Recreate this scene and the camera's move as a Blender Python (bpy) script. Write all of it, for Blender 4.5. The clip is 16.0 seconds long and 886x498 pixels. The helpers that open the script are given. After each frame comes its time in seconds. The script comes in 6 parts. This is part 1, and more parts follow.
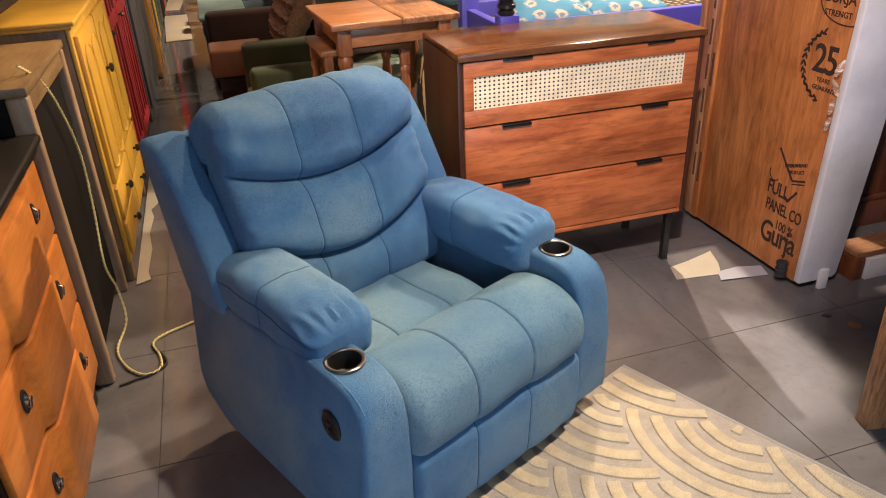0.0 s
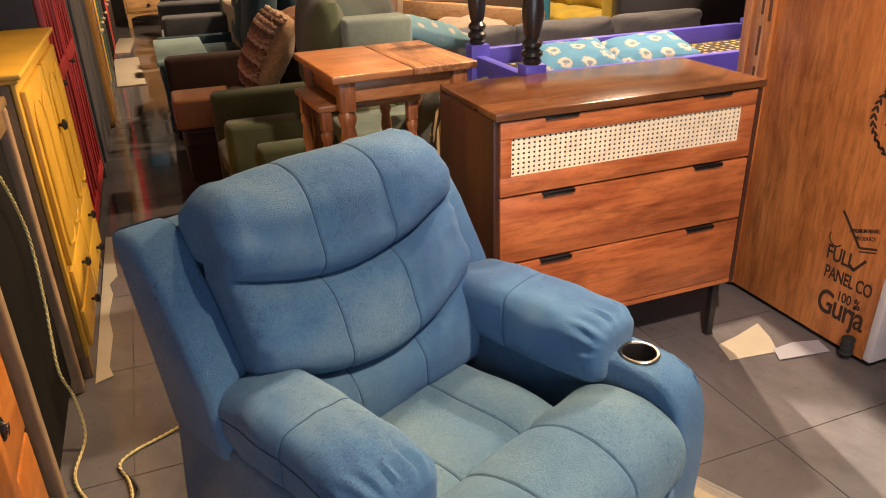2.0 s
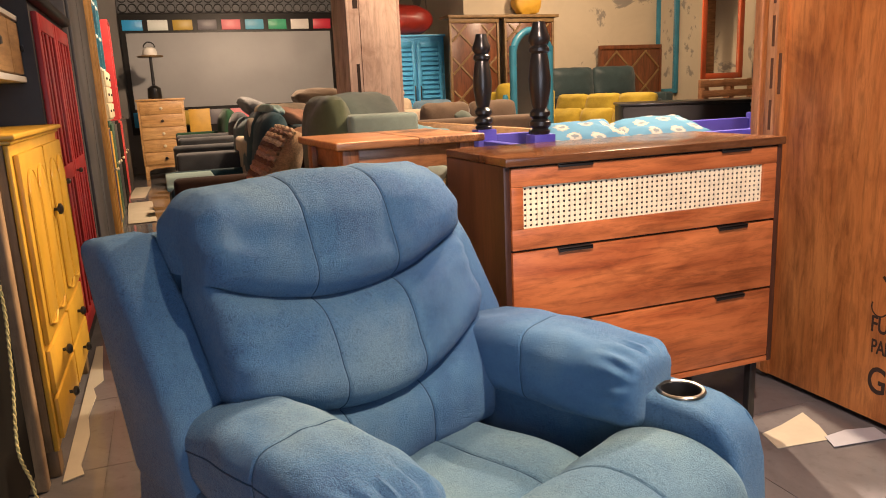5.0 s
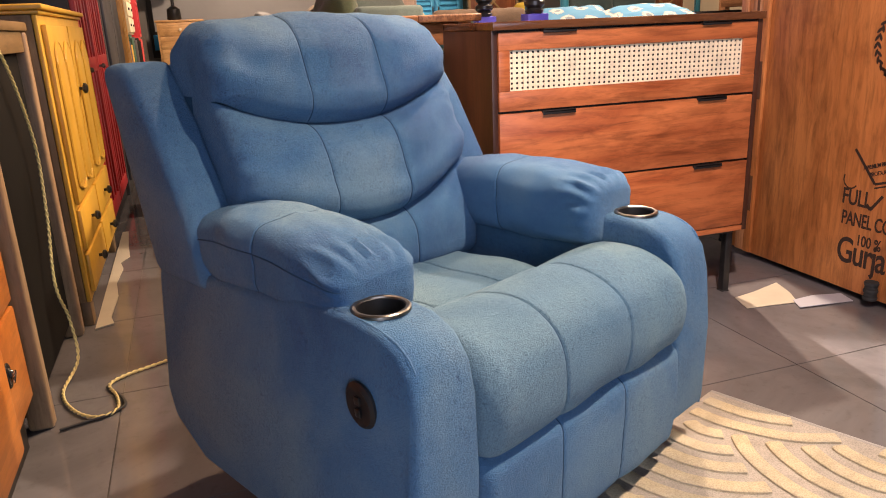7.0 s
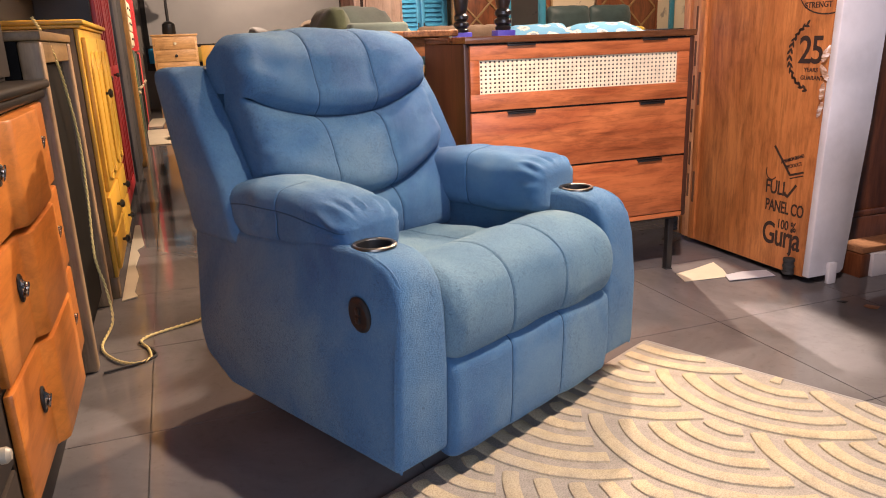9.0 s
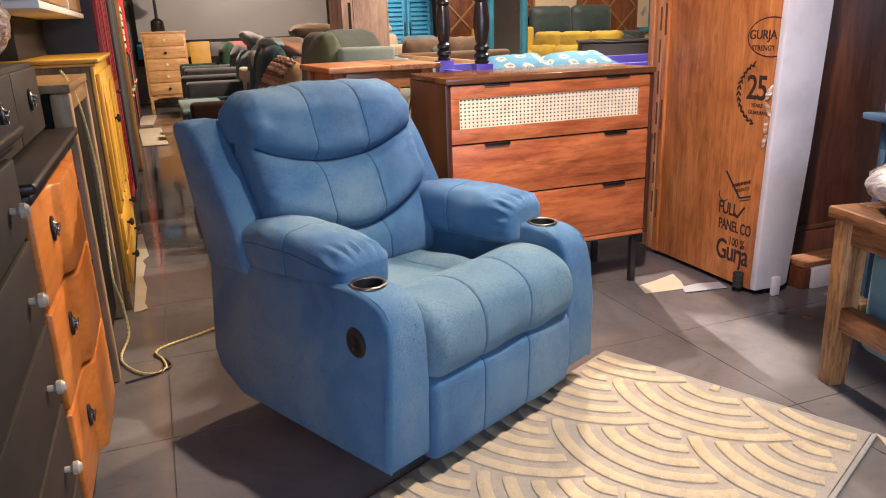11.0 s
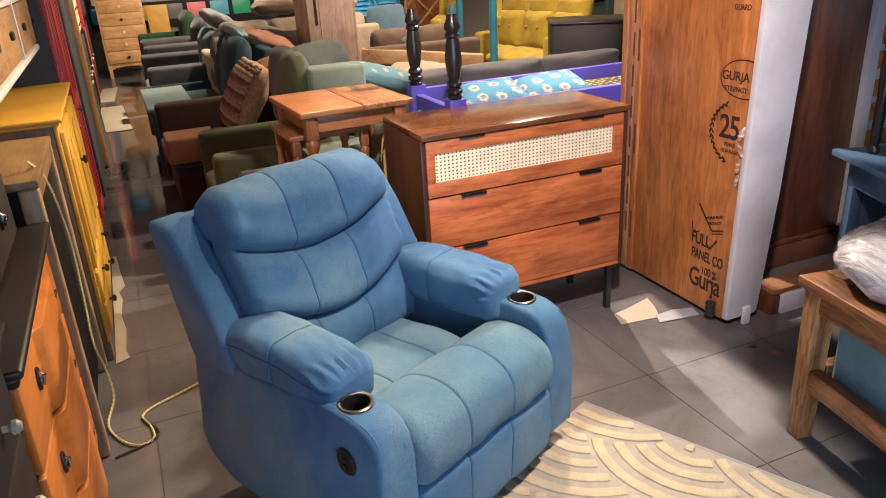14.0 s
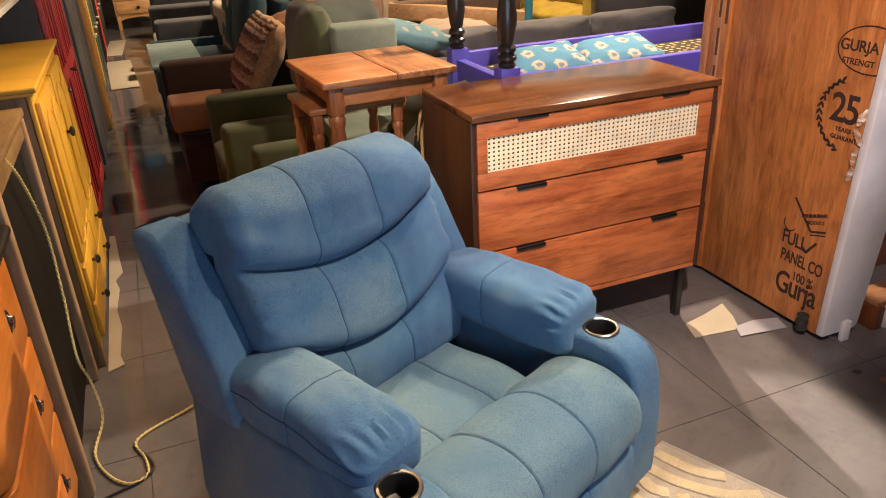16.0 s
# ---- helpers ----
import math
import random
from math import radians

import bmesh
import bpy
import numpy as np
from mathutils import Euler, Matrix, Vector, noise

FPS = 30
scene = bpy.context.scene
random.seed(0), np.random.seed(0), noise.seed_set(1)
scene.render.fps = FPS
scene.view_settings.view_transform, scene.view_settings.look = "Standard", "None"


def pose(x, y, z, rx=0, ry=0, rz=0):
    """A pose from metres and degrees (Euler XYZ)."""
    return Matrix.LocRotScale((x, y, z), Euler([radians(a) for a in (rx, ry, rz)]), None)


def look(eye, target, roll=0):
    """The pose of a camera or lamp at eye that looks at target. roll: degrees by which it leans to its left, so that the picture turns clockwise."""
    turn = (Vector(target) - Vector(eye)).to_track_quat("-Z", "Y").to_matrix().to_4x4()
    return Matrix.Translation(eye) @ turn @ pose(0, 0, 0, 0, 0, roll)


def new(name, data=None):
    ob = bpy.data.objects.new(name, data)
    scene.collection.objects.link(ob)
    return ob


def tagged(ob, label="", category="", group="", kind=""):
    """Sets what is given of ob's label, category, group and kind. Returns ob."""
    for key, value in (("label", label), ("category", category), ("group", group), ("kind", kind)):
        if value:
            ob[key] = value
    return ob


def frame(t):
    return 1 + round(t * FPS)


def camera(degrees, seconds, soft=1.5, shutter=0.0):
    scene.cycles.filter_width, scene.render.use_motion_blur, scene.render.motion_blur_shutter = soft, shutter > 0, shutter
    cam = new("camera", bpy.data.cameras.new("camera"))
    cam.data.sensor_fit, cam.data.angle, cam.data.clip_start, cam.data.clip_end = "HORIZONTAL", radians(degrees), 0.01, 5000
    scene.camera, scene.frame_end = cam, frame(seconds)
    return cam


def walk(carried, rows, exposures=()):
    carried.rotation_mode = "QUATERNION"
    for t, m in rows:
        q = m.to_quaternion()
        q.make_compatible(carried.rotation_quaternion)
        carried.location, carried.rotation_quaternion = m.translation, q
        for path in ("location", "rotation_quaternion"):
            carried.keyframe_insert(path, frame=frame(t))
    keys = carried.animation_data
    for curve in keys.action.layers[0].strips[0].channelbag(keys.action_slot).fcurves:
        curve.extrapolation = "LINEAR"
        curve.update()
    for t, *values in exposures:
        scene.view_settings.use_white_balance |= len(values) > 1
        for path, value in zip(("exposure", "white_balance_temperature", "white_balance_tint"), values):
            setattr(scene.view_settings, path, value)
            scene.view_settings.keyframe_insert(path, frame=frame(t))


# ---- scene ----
cam = camera(62.5, 16.0, 1.0)
PATH = [
    (0, (-0.798, 0.725, 1.508), (-0.3, 2.422, 0.575), -2.4),
    (0.5, (-0.793, 0.834, 1.503), (-0.29, 2.532, 0.573), -1.8),
    (1, (-0.84, 0.988, 1.49), (-0.305, 2.672, 0.554), -1.8),
    (1.5, (-0.879, 1.128, 1.487), (-0.292, 2.807, 0.571), -2.1),
    (2, (-0.89, 1.218, 1.471), (-0.249, 2.912, 0.622), -1.7),
    (2.5, (-0.883, 1.276, 1.432), (-0.211, 3.016, 0.71), -1.6),
    (3, (-0.867, 1.341, 1.362), (-0.174, 3.141, 0.83), -1.7),
    (3.2, (-0.865, 1.36, 1.334), (-0.163, 3.177, 0.882), -1.9),
    (5.3, (-0.876, 1.245, 1.105), (-0.202, 3.079, 0.677), -2.7),
    (5.5, (-0.872, 1.22, 1.082), (-0.211, 3.054, 0.634), -2.6),
    (6, (-0.876, 1.162, 1.027), (-0.239, 2.99, 0.525), -2.5),
    (6.5, (-0.888, 1.102, 0.992), (-0.261, 2.916, 0.43), -2.5),
    (7, (-0.882, 1.035, 0.954), (-0.275, 2.848, 0.367), -2.4),
    (7.5, (-0.886, 0.955, 0.923), (-0.293, 2.76, 0.298), -2.3),
    (8, (-0.898, 0.872, 0.909), (-0.278, 2.668, 0.283), -2.2),
    (8.5, (-0.94, 0.767, 0.928), (-0.299, 2.569, 0.343), -2.1),
    (9, (-1.001, 0.633, 0.948), (-0.355, 2.444, 0.398), -2.1),
    (9.2, (-1.025, 0.592, 0.96), (-0.374, 2.406, 0.425), -2.2),
    (11.3, (-1.073, 0.387, 1.206), (-0.389, 2.161, 0.585), -1.8),
    (11.5, (-1.077, 0.381, 1.245), (-0.386, 2.132, 0.569), -1.5),
    (12, (-1.091, 0.37, 1.329), (-0.358, 2.075, 0.582), -0.7),
    (12.5, (-1.095, 0.357, 1.425), (-0.362, 2.052, 0.658), -1.3),
    (13, (-1.08, 0.357, 1.504), (-0.368, 2.068, 0.752), -2.4),
    (13.5, (-1.072, 0.42, 1.57), (-0.343, 2.142, 0.86), -2.7),
    (14, (-1.025, 0.522, 1.588), (-0.31, 2.229, 0.83), -3.1),
    (14.5, (-0.969, 0.65, 1.575), (-0.3, 2.344, 0.75), -3.6),
    (15, (-0.909, 0.778, 1.583), (-0.289, 2.465, 0.705), -3.7),
    (15.5, (-0.903, 0.894, 1.564), (-0.282, 2.578, 0.681), -3.1),
    (16, (-0.932, 1.031, 1.548), (-0.276, 2.711, 0.683), -2.6),
]
walk(cam, [(t, look(eye, target, roll)) for t, eye, target, roll in PATH],
     [(0, -0.32, 6000, 14), (2, -0.32, 6800, 17), (5.5, -0.18, 6650, 19), (7.5, -0.14, 6300, 22), (9, 0.02, 6250, 22), (12.5, -0.1, 5700, 15), (14.5, -0.16, 6050, 14), (16, -0.36, 6600, 16)])

# ---- world and lights ----
world = bpy.data.worlds.new("world")
scene.world = world
world.use_nodes = True
world.node_tree.nodes["Background"].inputs[0].default_value = (0.75, 0.85, 1.0, 1)
world.node_tree.nodes["Background"].inputs[1].default_value = 0.6


def lamp(name, kind, place, target, watts, colour, size=0.1, spot=120, size_y=None, blend=0.35):
    d = bpy.data.lights.new(name, kind)
    d.energy, d.color = watts, colour
    if kind == "AREA":
        d.size = size
        if size_y:
            d.shape, d.size_y = "RECTANGLE", size_y
    else:
        d.shadow_soft_size = size
    if kind == "SPOT":
        d.spot_size, d.spot_blend = radians(spot), blend
    ob = new(name, d)
    ob.matrix_world = look(place, target)
    return ob


WARM, AMBER, COOL = (1.0, 0.74, 0.48), (1.0, 0.66, 0.34), (0.66, 0.81, 1.0)
lamp("lamp_over_bed", "SPOT", (1.25, 3.95, 2.25), (0.0, 2.0, 0.2), 440, (1.0, 0.80, 0.55), 0.025, 130)
lamp("lamp_over_entrance", "SPOT", (0.62, 1.62, 3.1), (-0.10, 2.0, 0.5), 760, (1.0, 0.79, 0.55), 0.05, 54, blend=1.0)
lamp("lamp_over_walkway", "SPOT", (-0.75, 0.85, 2.95), (0.66, 3.20, 1.08), 640, (1.0, 0.77, 0.62), 0.05, 46, blend=0.6)
lamp("lamp_over_aisle", "SPOT", (1.15, 5.6, 3.1), (-0.1, 6.7, 0.7), 330, WARM, 0.06, 130)
lamp("lamp_over_cabinets", "SPOT", (0.1, 3.9, 3.1), (-1.02, 2.85, 0.0), 370, (1.0, 0.66, 0.36), 0.06, 58, blend=0.7)
lamp("lamp_behind_bed", "SPOT", (1.30, 5.15, 3.1), (0.76, 2.32, 0.0), 1900, (1.0, 0.84, 0.66), 0.03, 7, blend=0.5)
lamp("lamp_over_sofas", "SPOT", (2.6, 6.8, 3.1), (2.6, 7.6, 0.3), 420, WARM, 0.08, 150)
lamp("lamp_over_far_aisle", "SPOT", (0.5, 9.6, 3.1), (-0.5, 11.0, 0.9), 900, WARM, 0.08, 150)
lamp("lamp_over_far_wall", "SPOT", (4.2, 8.6, 3.1), (4.6, 10.2, 0.8), 330, WARM, 0.08, 140)
lamp("entrance_daylight", "AREA", (-0.95, -1.60, 1.12), (-0.45, 2.4, 0.3), 128, (0.74, 0.85, 1.0), 3.2, size_y=2.2)
# Added cool fill for the right-hand floor; no opening stands there.
lamp("side_cool_fill", "AREA", (6.3, 0.6, 1.7), (1.2, 2.4, 0.4), 16, COOL, 3.0, size_y=2.4)


# ---- materials ----
def material(name, rough=0.6, metal=0.0, spec=0.5):
    m = bpy.data.materials.new(name)
    m.use_nodes = True
    nt = m.node_tree
    b = nt.nodes["Principled BSDF"]
    b.inputs["Roughness"].default_value = rough
    b.inputs["Metallic"].default_value = metal
    b.inputs["Specular IOR Level"].default_value = spec
    return m, nt, b


def link(nt, a, i, b, j):
    nt.links.new(a.outputs[i], b.inputs[j])


def coords(nt, scale):
    tc = nt.nodes.new("ShaderNodeTexCoord")
    mp = nt.nodes.new("ShaderNodeMapping")
    mp.inputs["Scale"].default_value = scale
    link(nt, tc, "Object", mp, 0)
    return mp


def noise_tex(nt, mp, scale, detail=5.0, rough=0.6, dist=0.0):
    n = nt.nodes.new("ShaderNodeTexNoise")
    n.inputs["Scale"].default_value, n.inputs["Detail"].default_value = scale, detail
    n.inputs["Roughness"].default_value, n.inputs["Distortion"].default_value = rough, dist
    link(nt, mp, 0, n, "Vector")
    return n


def ramp(nt, src, stops):
    r = nt.nodes.new("ShaderNodeValToRGB")
    e = r.color_ramp.elements
    while len(e) < len(stops):
        e.new(0.5)
    for el, (p, c) in zip(e, stops):
        el.position, el.color = p, (*c, 1)
    link(nt, src, 0, r, 0)
    return r


def bump(nt, b, src, strength, dist=0.002):
    n = nt.nodes.new("ShaderNodeBump")
    n.inputs["Strength"].default_value, n.inputs["Distance"].default_value = strength, dist
    link(nt, src, 0, n, "Height")
    link(nt, n, 0, b, "Normal")
    return n


def mixc(nt, fac, a, c2, blend="MIX", value=None):
    m = nt.nodes.new("ShaderNodeMix")
    m.data_type, m.blend_type = "RGBA", blend
    if fac is None:
        m.inputs[0].default_value = value
    else:
        link(nt, fac, 0, m, 0)
    for k, s in ((6, a), (7, c2)):
        if isinstance(s, tuple):
            m.inputs[k].default_value = (*s, 1)
        else:
            nt.links.new(s, m.inputs[k])
    return m


def tint(c, f):
    return tuple(min(1, x * f) for x in c)


def paint(name, c, rough=0.45, wear=0.25, scale=6.0, metal=0.0, spec=0.5):
    m, nt, b = material(name, rough, metal, spec)
    mp = coords(nt, (1, 1, 1))
    big = noise_tex(nt, mp, scale, 5)
    fine = noise_tex(nt, mp, scale * 14, 3)
    r = ramp(nt, big, [(0.3, tint(c, 1 - wear)), (0.55, c), (0.75, tint(c, 1 + wear * 0.5))])
    k = mixc(nt, None, r.outputs[0], (0.5, 0.5, 0.5), "OVERLAY", 0.0)
    link(nt, fine, 0, k, 0)
    m2 = mixc(nt, None, r.outputs[0], k.outputs[2], "MIX", 0.35)
    nt.links.new(m2.outputs[2], b.inputs["Base Color"])
    bump(nt, b, fine, 0.12)
    return m


def wood(name, dark, light, axis="x", rough=0.4, scale=1.0, grain=0.5, coat=0.0):
    """Streaked timber whose grain runs along the given axis."""
    m, nt, b = material(name, rough)
    s = {"x": (0.12, 1, 1), "y": (1, 0.12, 1), "z": (1, 1, 0.12)}[axis]
    mp = coords(nt, tuple(k * scale for k in s))
    info = nt.nodes.new("ShaderNodeObjectInfo")
    off = nt.nodes.new("ShaderNodeVectorMath")
    off.operation = "ADD"
    sc = nt.nodes.new("ShaderNodeMath")
    sc.operation = "MULTIPLY"
    sc.inputs[1].default_value = 7.0
    nt.links.new(info.outputs["Random"], sc.inputs[0])
    link(nt, mp, 0, off, 0)
    link(nt, sc, 0, off, 1)
    big = noise_tex(nt, off, 9, 4, 0.6, 1.2)
    fine = noise_tex(nt, off, 60, 6, 0.7, 0.6)
    mid = tuple((a + c) / 2 for a, c in zip(dark, light))
    r = ramp(nt, big, [(0.32, dark), (0.5, mid), (0.68, light)])
    r2 = ramp(nt, fine, [(0.36, (0.25, 0.22, 0.2)), (0.55, (1, 1, 1))])
    k = mixc(nt, None, r.outputs[0], r2.outputs[0], "MULTIPLY", grain)
    tc = nt.nodes.new("ShaderNodeNewGeometry")
    pos = nt.nodes.new("ShaderNodeMapping")
    pos.inputs["Scale"].default_value = {"x": (0.5, 1, 1), "y": (1, 0.5, 1), "z": (1, 1, 0.5)}[axis]
    nt.links.new(tc.outputs["Position"], pos.inputs[0])
    blot = noise_tex(nt, pos, 7.0, 6, 0.65, 0.8)
    r3 = ramp(nt, blot, [(0.30, (0.62, 0.56, 0.52)), (0.50, (1, 1, 1)), (0.72, (1.12, 1.14, 1.12))])
    k2 = mixc(nt, None, k.outputs[2], r3.outputs[0], "MULTIPLY", 0.85)
    nt.links.new(k2.outputs[2], b.inputs["Base Color"])
    b.inputs["Coat Weight"].default_value = coat
    b.inputs["Coat Roughness"].default_value = 0.25
    bump(nt, b, fine, 0.12, 0.001)
    return m


def cloth(name, c, dark=0.6, speck=260.0, rough=0.9, big=5.0, rise=0.3, sheen=0.15):
    m, nt, b = material(name, rough, 0, 0.25)
    mp = coords(nt, (1, 1, 1))
    n1 = noise_tex(nt, mp, big, 5, 0.65)
    n2 = noise_tex(nt, mp, speck, 4, 0.7)
    r = ramp(nt, n1, [(0.3, tint(c, 0.78)), (0.52, c), (0.75, tint(c, 1.22))])
    r2 = ramp(nt, n2, [(0.38, (dark, dark, dark)), (0.56, (1, 1, 1))])
    k = mixc(nt, None, r.outputs[0], r2.outputs[0], "MULTIPLY", 0.8)
    nt.links.new(k.outputs[2], b.inputs["Base Color"])
    b.inputs["Sheen Weight"].default_value = sheen
    b.inputs["Sheen Roughness"].default_value = 0.5
    bump(nt, b, n2, rise, 0.003)
    return m


def suede(name, tones):
    """Pebbled suede: dark wrinkled specks in patches over slowly changing tones of the nap."""
    m, nt, b = material(name, 0.82, 0, 0.3)
    mp = coords(nt, (1, 1, 1))
    n1 = noise_tex(nt, mp, 2.6, 4, 0.55, 0.4)
    n2 = noise_tex(nt, mp, 165, 5, 0.74, 1.6)
    n3 = noise_tex(nt, mp, 6, 6, 0.7, 0.5)
    n4 = noise_tex(nt, mp, 420, 2, 0.6)
    r = ramp(nt, n1, list(zip((0.30, 0.48, 0.66), tones)))
    sp = ramp(nt, n2, [(0.34, (0.36, 0.40, 0.47)), (0.49, (0.86, 0.88, 0.91)), (0.66, (1.14, 1.13, 1.10))])
    amt = ramp(nt, n3, [(0.38, (0.30, 0.30, 0.30)), (0.60, (1.0, 1.0, 1.0))])
    k = mixc(nt, amt, r.outputs[0], r.outputs[0], "MULTIPLY")
    nt.links.new(sp.outputs[0], k.inputs[7])
    nt.links.new(k.outputs[2], b.inputs["Base Color"])
    b.inputs["Sheen Weight"].default_value = 0.12
    b.inputs["Sheen Roughness"].default_value = 0.45
    b.inputs["Sheen Tint"].default_value = (0.6, 0.75, 0.85, 1)
    add = nt.nodes.new("ShaderNodeMath")
    add.operation = "ADD"
    link(nt, n2, 0, add, 0)
    link(nt, n4, 0, add, 1)
    bump(nt, b, add, 0.9, 0.0035)
    return m


def pile(name, c):
    """Cut pile with soft grey clouding and matted tufts."""
    m, nt, b = material(name, 1.0, 0, 0.1)
    mp = coords(nt, (1, 1, 1))
    n1 = noise_tex(nt, mp, 5, 6, 0.7)
    n2 = noise_tex(nt, mp, 260, 4, 0.7)
    n3 = noise_tex(nt, mp, 22, 5, 0.7)
    f = ramp(nt, n1, [(0.40, (0, 0, 0)), (0.75, (0.5, 0.5, 0.5))])
    base = ramp(nt, n3, [(0.3, tint(c, 0.80)), (0.55, c), (0.75, tint(c, 1.1))])
    k = mixc(nt, f, base.outputs[0], (0.33, 0.32, 0.31))
    sp = ramp(nt, n2, [(0.36, (0.62, 0.62, 0.62)), (0.56, (1, 1, 1))])
    k2 = mixc(nt, None, k.outputs[2], sp.outputs[0], "MULTIPLY", 0.8)
    nt.links.new(k2.outputs[2], b.inputs["Base Color"])
    bump(nt, b, n2, 0.9, 0.003)
    return m


def dotted(name, ground, dot, scale=14.0, size=0.28, rough=0.85, heart=None):
    """Printed cloth: blossom spots with ragged rims on a plain ground, with a darker heart if given."""
    m, nt, b = material(name, rough, 0, 0.2)
    mp = coords(nt, (1, 1, 1))
    wob = noise_tex(nt, mp, 75, 3)
    v = nt.nodes.new("ShaderNodeTexVoronoi")
    v.voronoi_dimensions = "2D"
    v.inputs["Scale"].default_value, v.inputs["Randomness"].default_value = scale, 0.35
    link(nt, mp, 0, v, "Vector")
    a = nt.nodes.new("ShaderNodeMath")
    a.operation = "MULTIPLY_ADD"
    a.inputs[1].default_value = 0.35
    link(nt, wob, 0, a, 0)
    nt.links.new(v.outputs["Distance"], a.inputs[2])
    stops = [(size, dot), (size + 0.05, tint(dot, 0.75)), (size + 0.08, ground), (1.0, ground)]
    if heart:
        stops = [(size - 0.12, heart), (size - 0.09, dot)] + stops
    r = ramp(nt, a, stops)
    nt.links.new(r.outputs[0], b.inputs["Base Color"])
    bump(nt, b, wob, 0.15)
    return m


def glazed_tile():
    m, nt, b = material("glazed_tile", 0.16, 0, 0.5)
    mp = coords(nt, (1, 1, 1))
    tc = nt.nodes.new("ShaderNodeNewGeometry")
    nt.links.new(tc.outputs["Position"], mp.inputs[0])
    n1 = noise_tex(nt, mp, 1.6, 6, 0.6, 1.5)
    n2 = noise_tex(nt, mp, 30, 4, 0.7)
    r = ramp(nt, n1, [(0.3, (0.100, 0.094, 0.098)), (0.5, (0.132, 0.125, 0.130)), (0.7, (0.168, 0.159, 0.165))])
    r2 = ramp(nt, n2, [(0.25, (0.72, 0.70, 0.66)), (0.45, (1, 1, 1))])
    k = mixc(nt, None, r.outputs[0], r2.outputs[0], "MULTIPLY", 0.6)
    nt.links.new(k.outputs[2], b.inputs["Base Color"])
    rr = nt.nodes.new("ShaderNodeMapRange")
    rr.inputs["To Min"].default_value, rr.inputs["To Max"].default_value = 0.04, 0.13
    link(nt, n1, 0, rr, 0)
    link(nt, rr, 0, b, "Roughness")
    return m


def plaster(name, c, patch, lo=0.55, scale=1.2):
    m, nt, b = material(name, 0.9, 0, 0.2)
    mp = coords(nt, (1, 1, 1))
    n1 = noise_tex(nt, mp, scale, 7, 0.7, 0.6)
    n2 = noise_tex(nt, mp, 25, 5)
    r = ramp(nt, n1, [(0.3, tint(c, 0.88)), (lo, c), (lo + 0.03, patch), (1.0, tint(patch, 0.8))])
    nt.links.new(r.outputs[0], b.inputs["Base Color"])
    bump(nt, b, n2, 0.25)
    return m


def plain(name, c, rough=0.5, metal=0.0, spec=0.5):
    m, nt, b = material(name, rough, metal, spec)
    b.inputs["Base Color"].default_value = (*c, 1)
    return m


def clear_wrap(name, c, see=0.45):
    """Crumpled clear film over what lies inside."""
    m, nt, b = material(name, 0.18, 0, 0.6)
    mp = coords(nt, (1, 0.35, 1))
    n = noise_tex(nt, mp, 16, 5, 0.7, 2.0)
    r = ramp(nt, n, [(0.35, tint(c, 0.55)), (0.5, c), (0.66, (0.9, 0.9, 0.92))])
    nt.links.new(r.outputs[0], b.inputs["Base Color"])
    bump(nt, b, n, 0.8, 0.012)
    b.inputs["Coat Weight"].default_value = 0.8
    b.inputs["Coat Roughness"].default_value = 0.12
    return m


SUEDE = suede("blue_suede", ((0.026, 0.088, 0.215), (0.056, 0.152, 0.292), (0.128, 0.228, 0.318)))
# Paler seat copy: rubbed nap, plus warm top light put into the colour.
SUEDELIT = suede("rubbed_lit_blue_suede", ((0.066, 0.155, 0.260), (0.108, 0.205, 0.288), (0.165, 0.262, 0.308)))
STITCH = plain("stitching", (0.014, 0.055, 0.115), 0.9)
CHROME = plain("brushed_steel", (0.20, 0.18, 0.155), 0.32, 1.0)
STEEL = plain("bright_steel", (0.52, 0.48, 0.43), 0.22, 1.0)
BLACK = paint("black_plastic", (0.010, 0.010, 0.011), 0.5, 0.2)
BLACKMETAL = paint("black_metal", (0.012, 0.011, 0.011), 0.45, 0.2)
BLACKGLOSS = paint("black_lacquer", (0.014, 0.013, 0.013), 0.28, 0.3)
CHESTRED = wood("chest_wood", (0.31, 0.074, 0.022), (0.56, 0.178, 0.058), "x", 0.40, 1.0, 0.5, 0.10)
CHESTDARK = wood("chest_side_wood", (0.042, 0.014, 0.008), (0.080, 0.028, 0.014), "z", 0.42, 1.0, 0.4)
CHESTTOP = wood("chest_top_wood", (0.085, 0.031, 0.013), (0.15, 0.060, 0.024), "x", 0.20, 1.0, 0.5, 0.0)
CANE = paint("cane_weave", (0.80, 0.70, 0.50), 0.7, 0.15, 20)
PLY = wood("plywood", (0.38, 0.122, 0.030), (0.60, 0.232, 0.068), "z", 0.45, 0.9, 0.5)
PLYEDGE = wood("plywood_edge", (0.42, 0.17, 0.065), (0.60, 0.30, 0.14), "z", 0.6, 1.2, 0.4)
FADED = plain("faded_ink", (0.11, 0.045, 0.020), 0.8)
INK = plain("stamp_ink", (0.030, 0.014, 0.010), 0.8)
FOAM = paint("white_foam", (0.60, 0.59, 0.62), 0.75, 0.2, 4)
BROWN = wood("wardrobe_wood", (0.115, 0.036, 0.014), (0.215, 0.070, 0.026), "z", 0.35, 0.8, 0.5, 0.2)
TEAK = wood("teak", (0.15, 0.055, 0.020), (0.58, 0.30, 0.12), "z", 0.45, 1.5, 0.8)
TEAKY = wood("teak_rail", (0.11, 0.040, 0.016), (0.42, 0.19, 0.075), "y", 0.45, 1.5, 0.8)
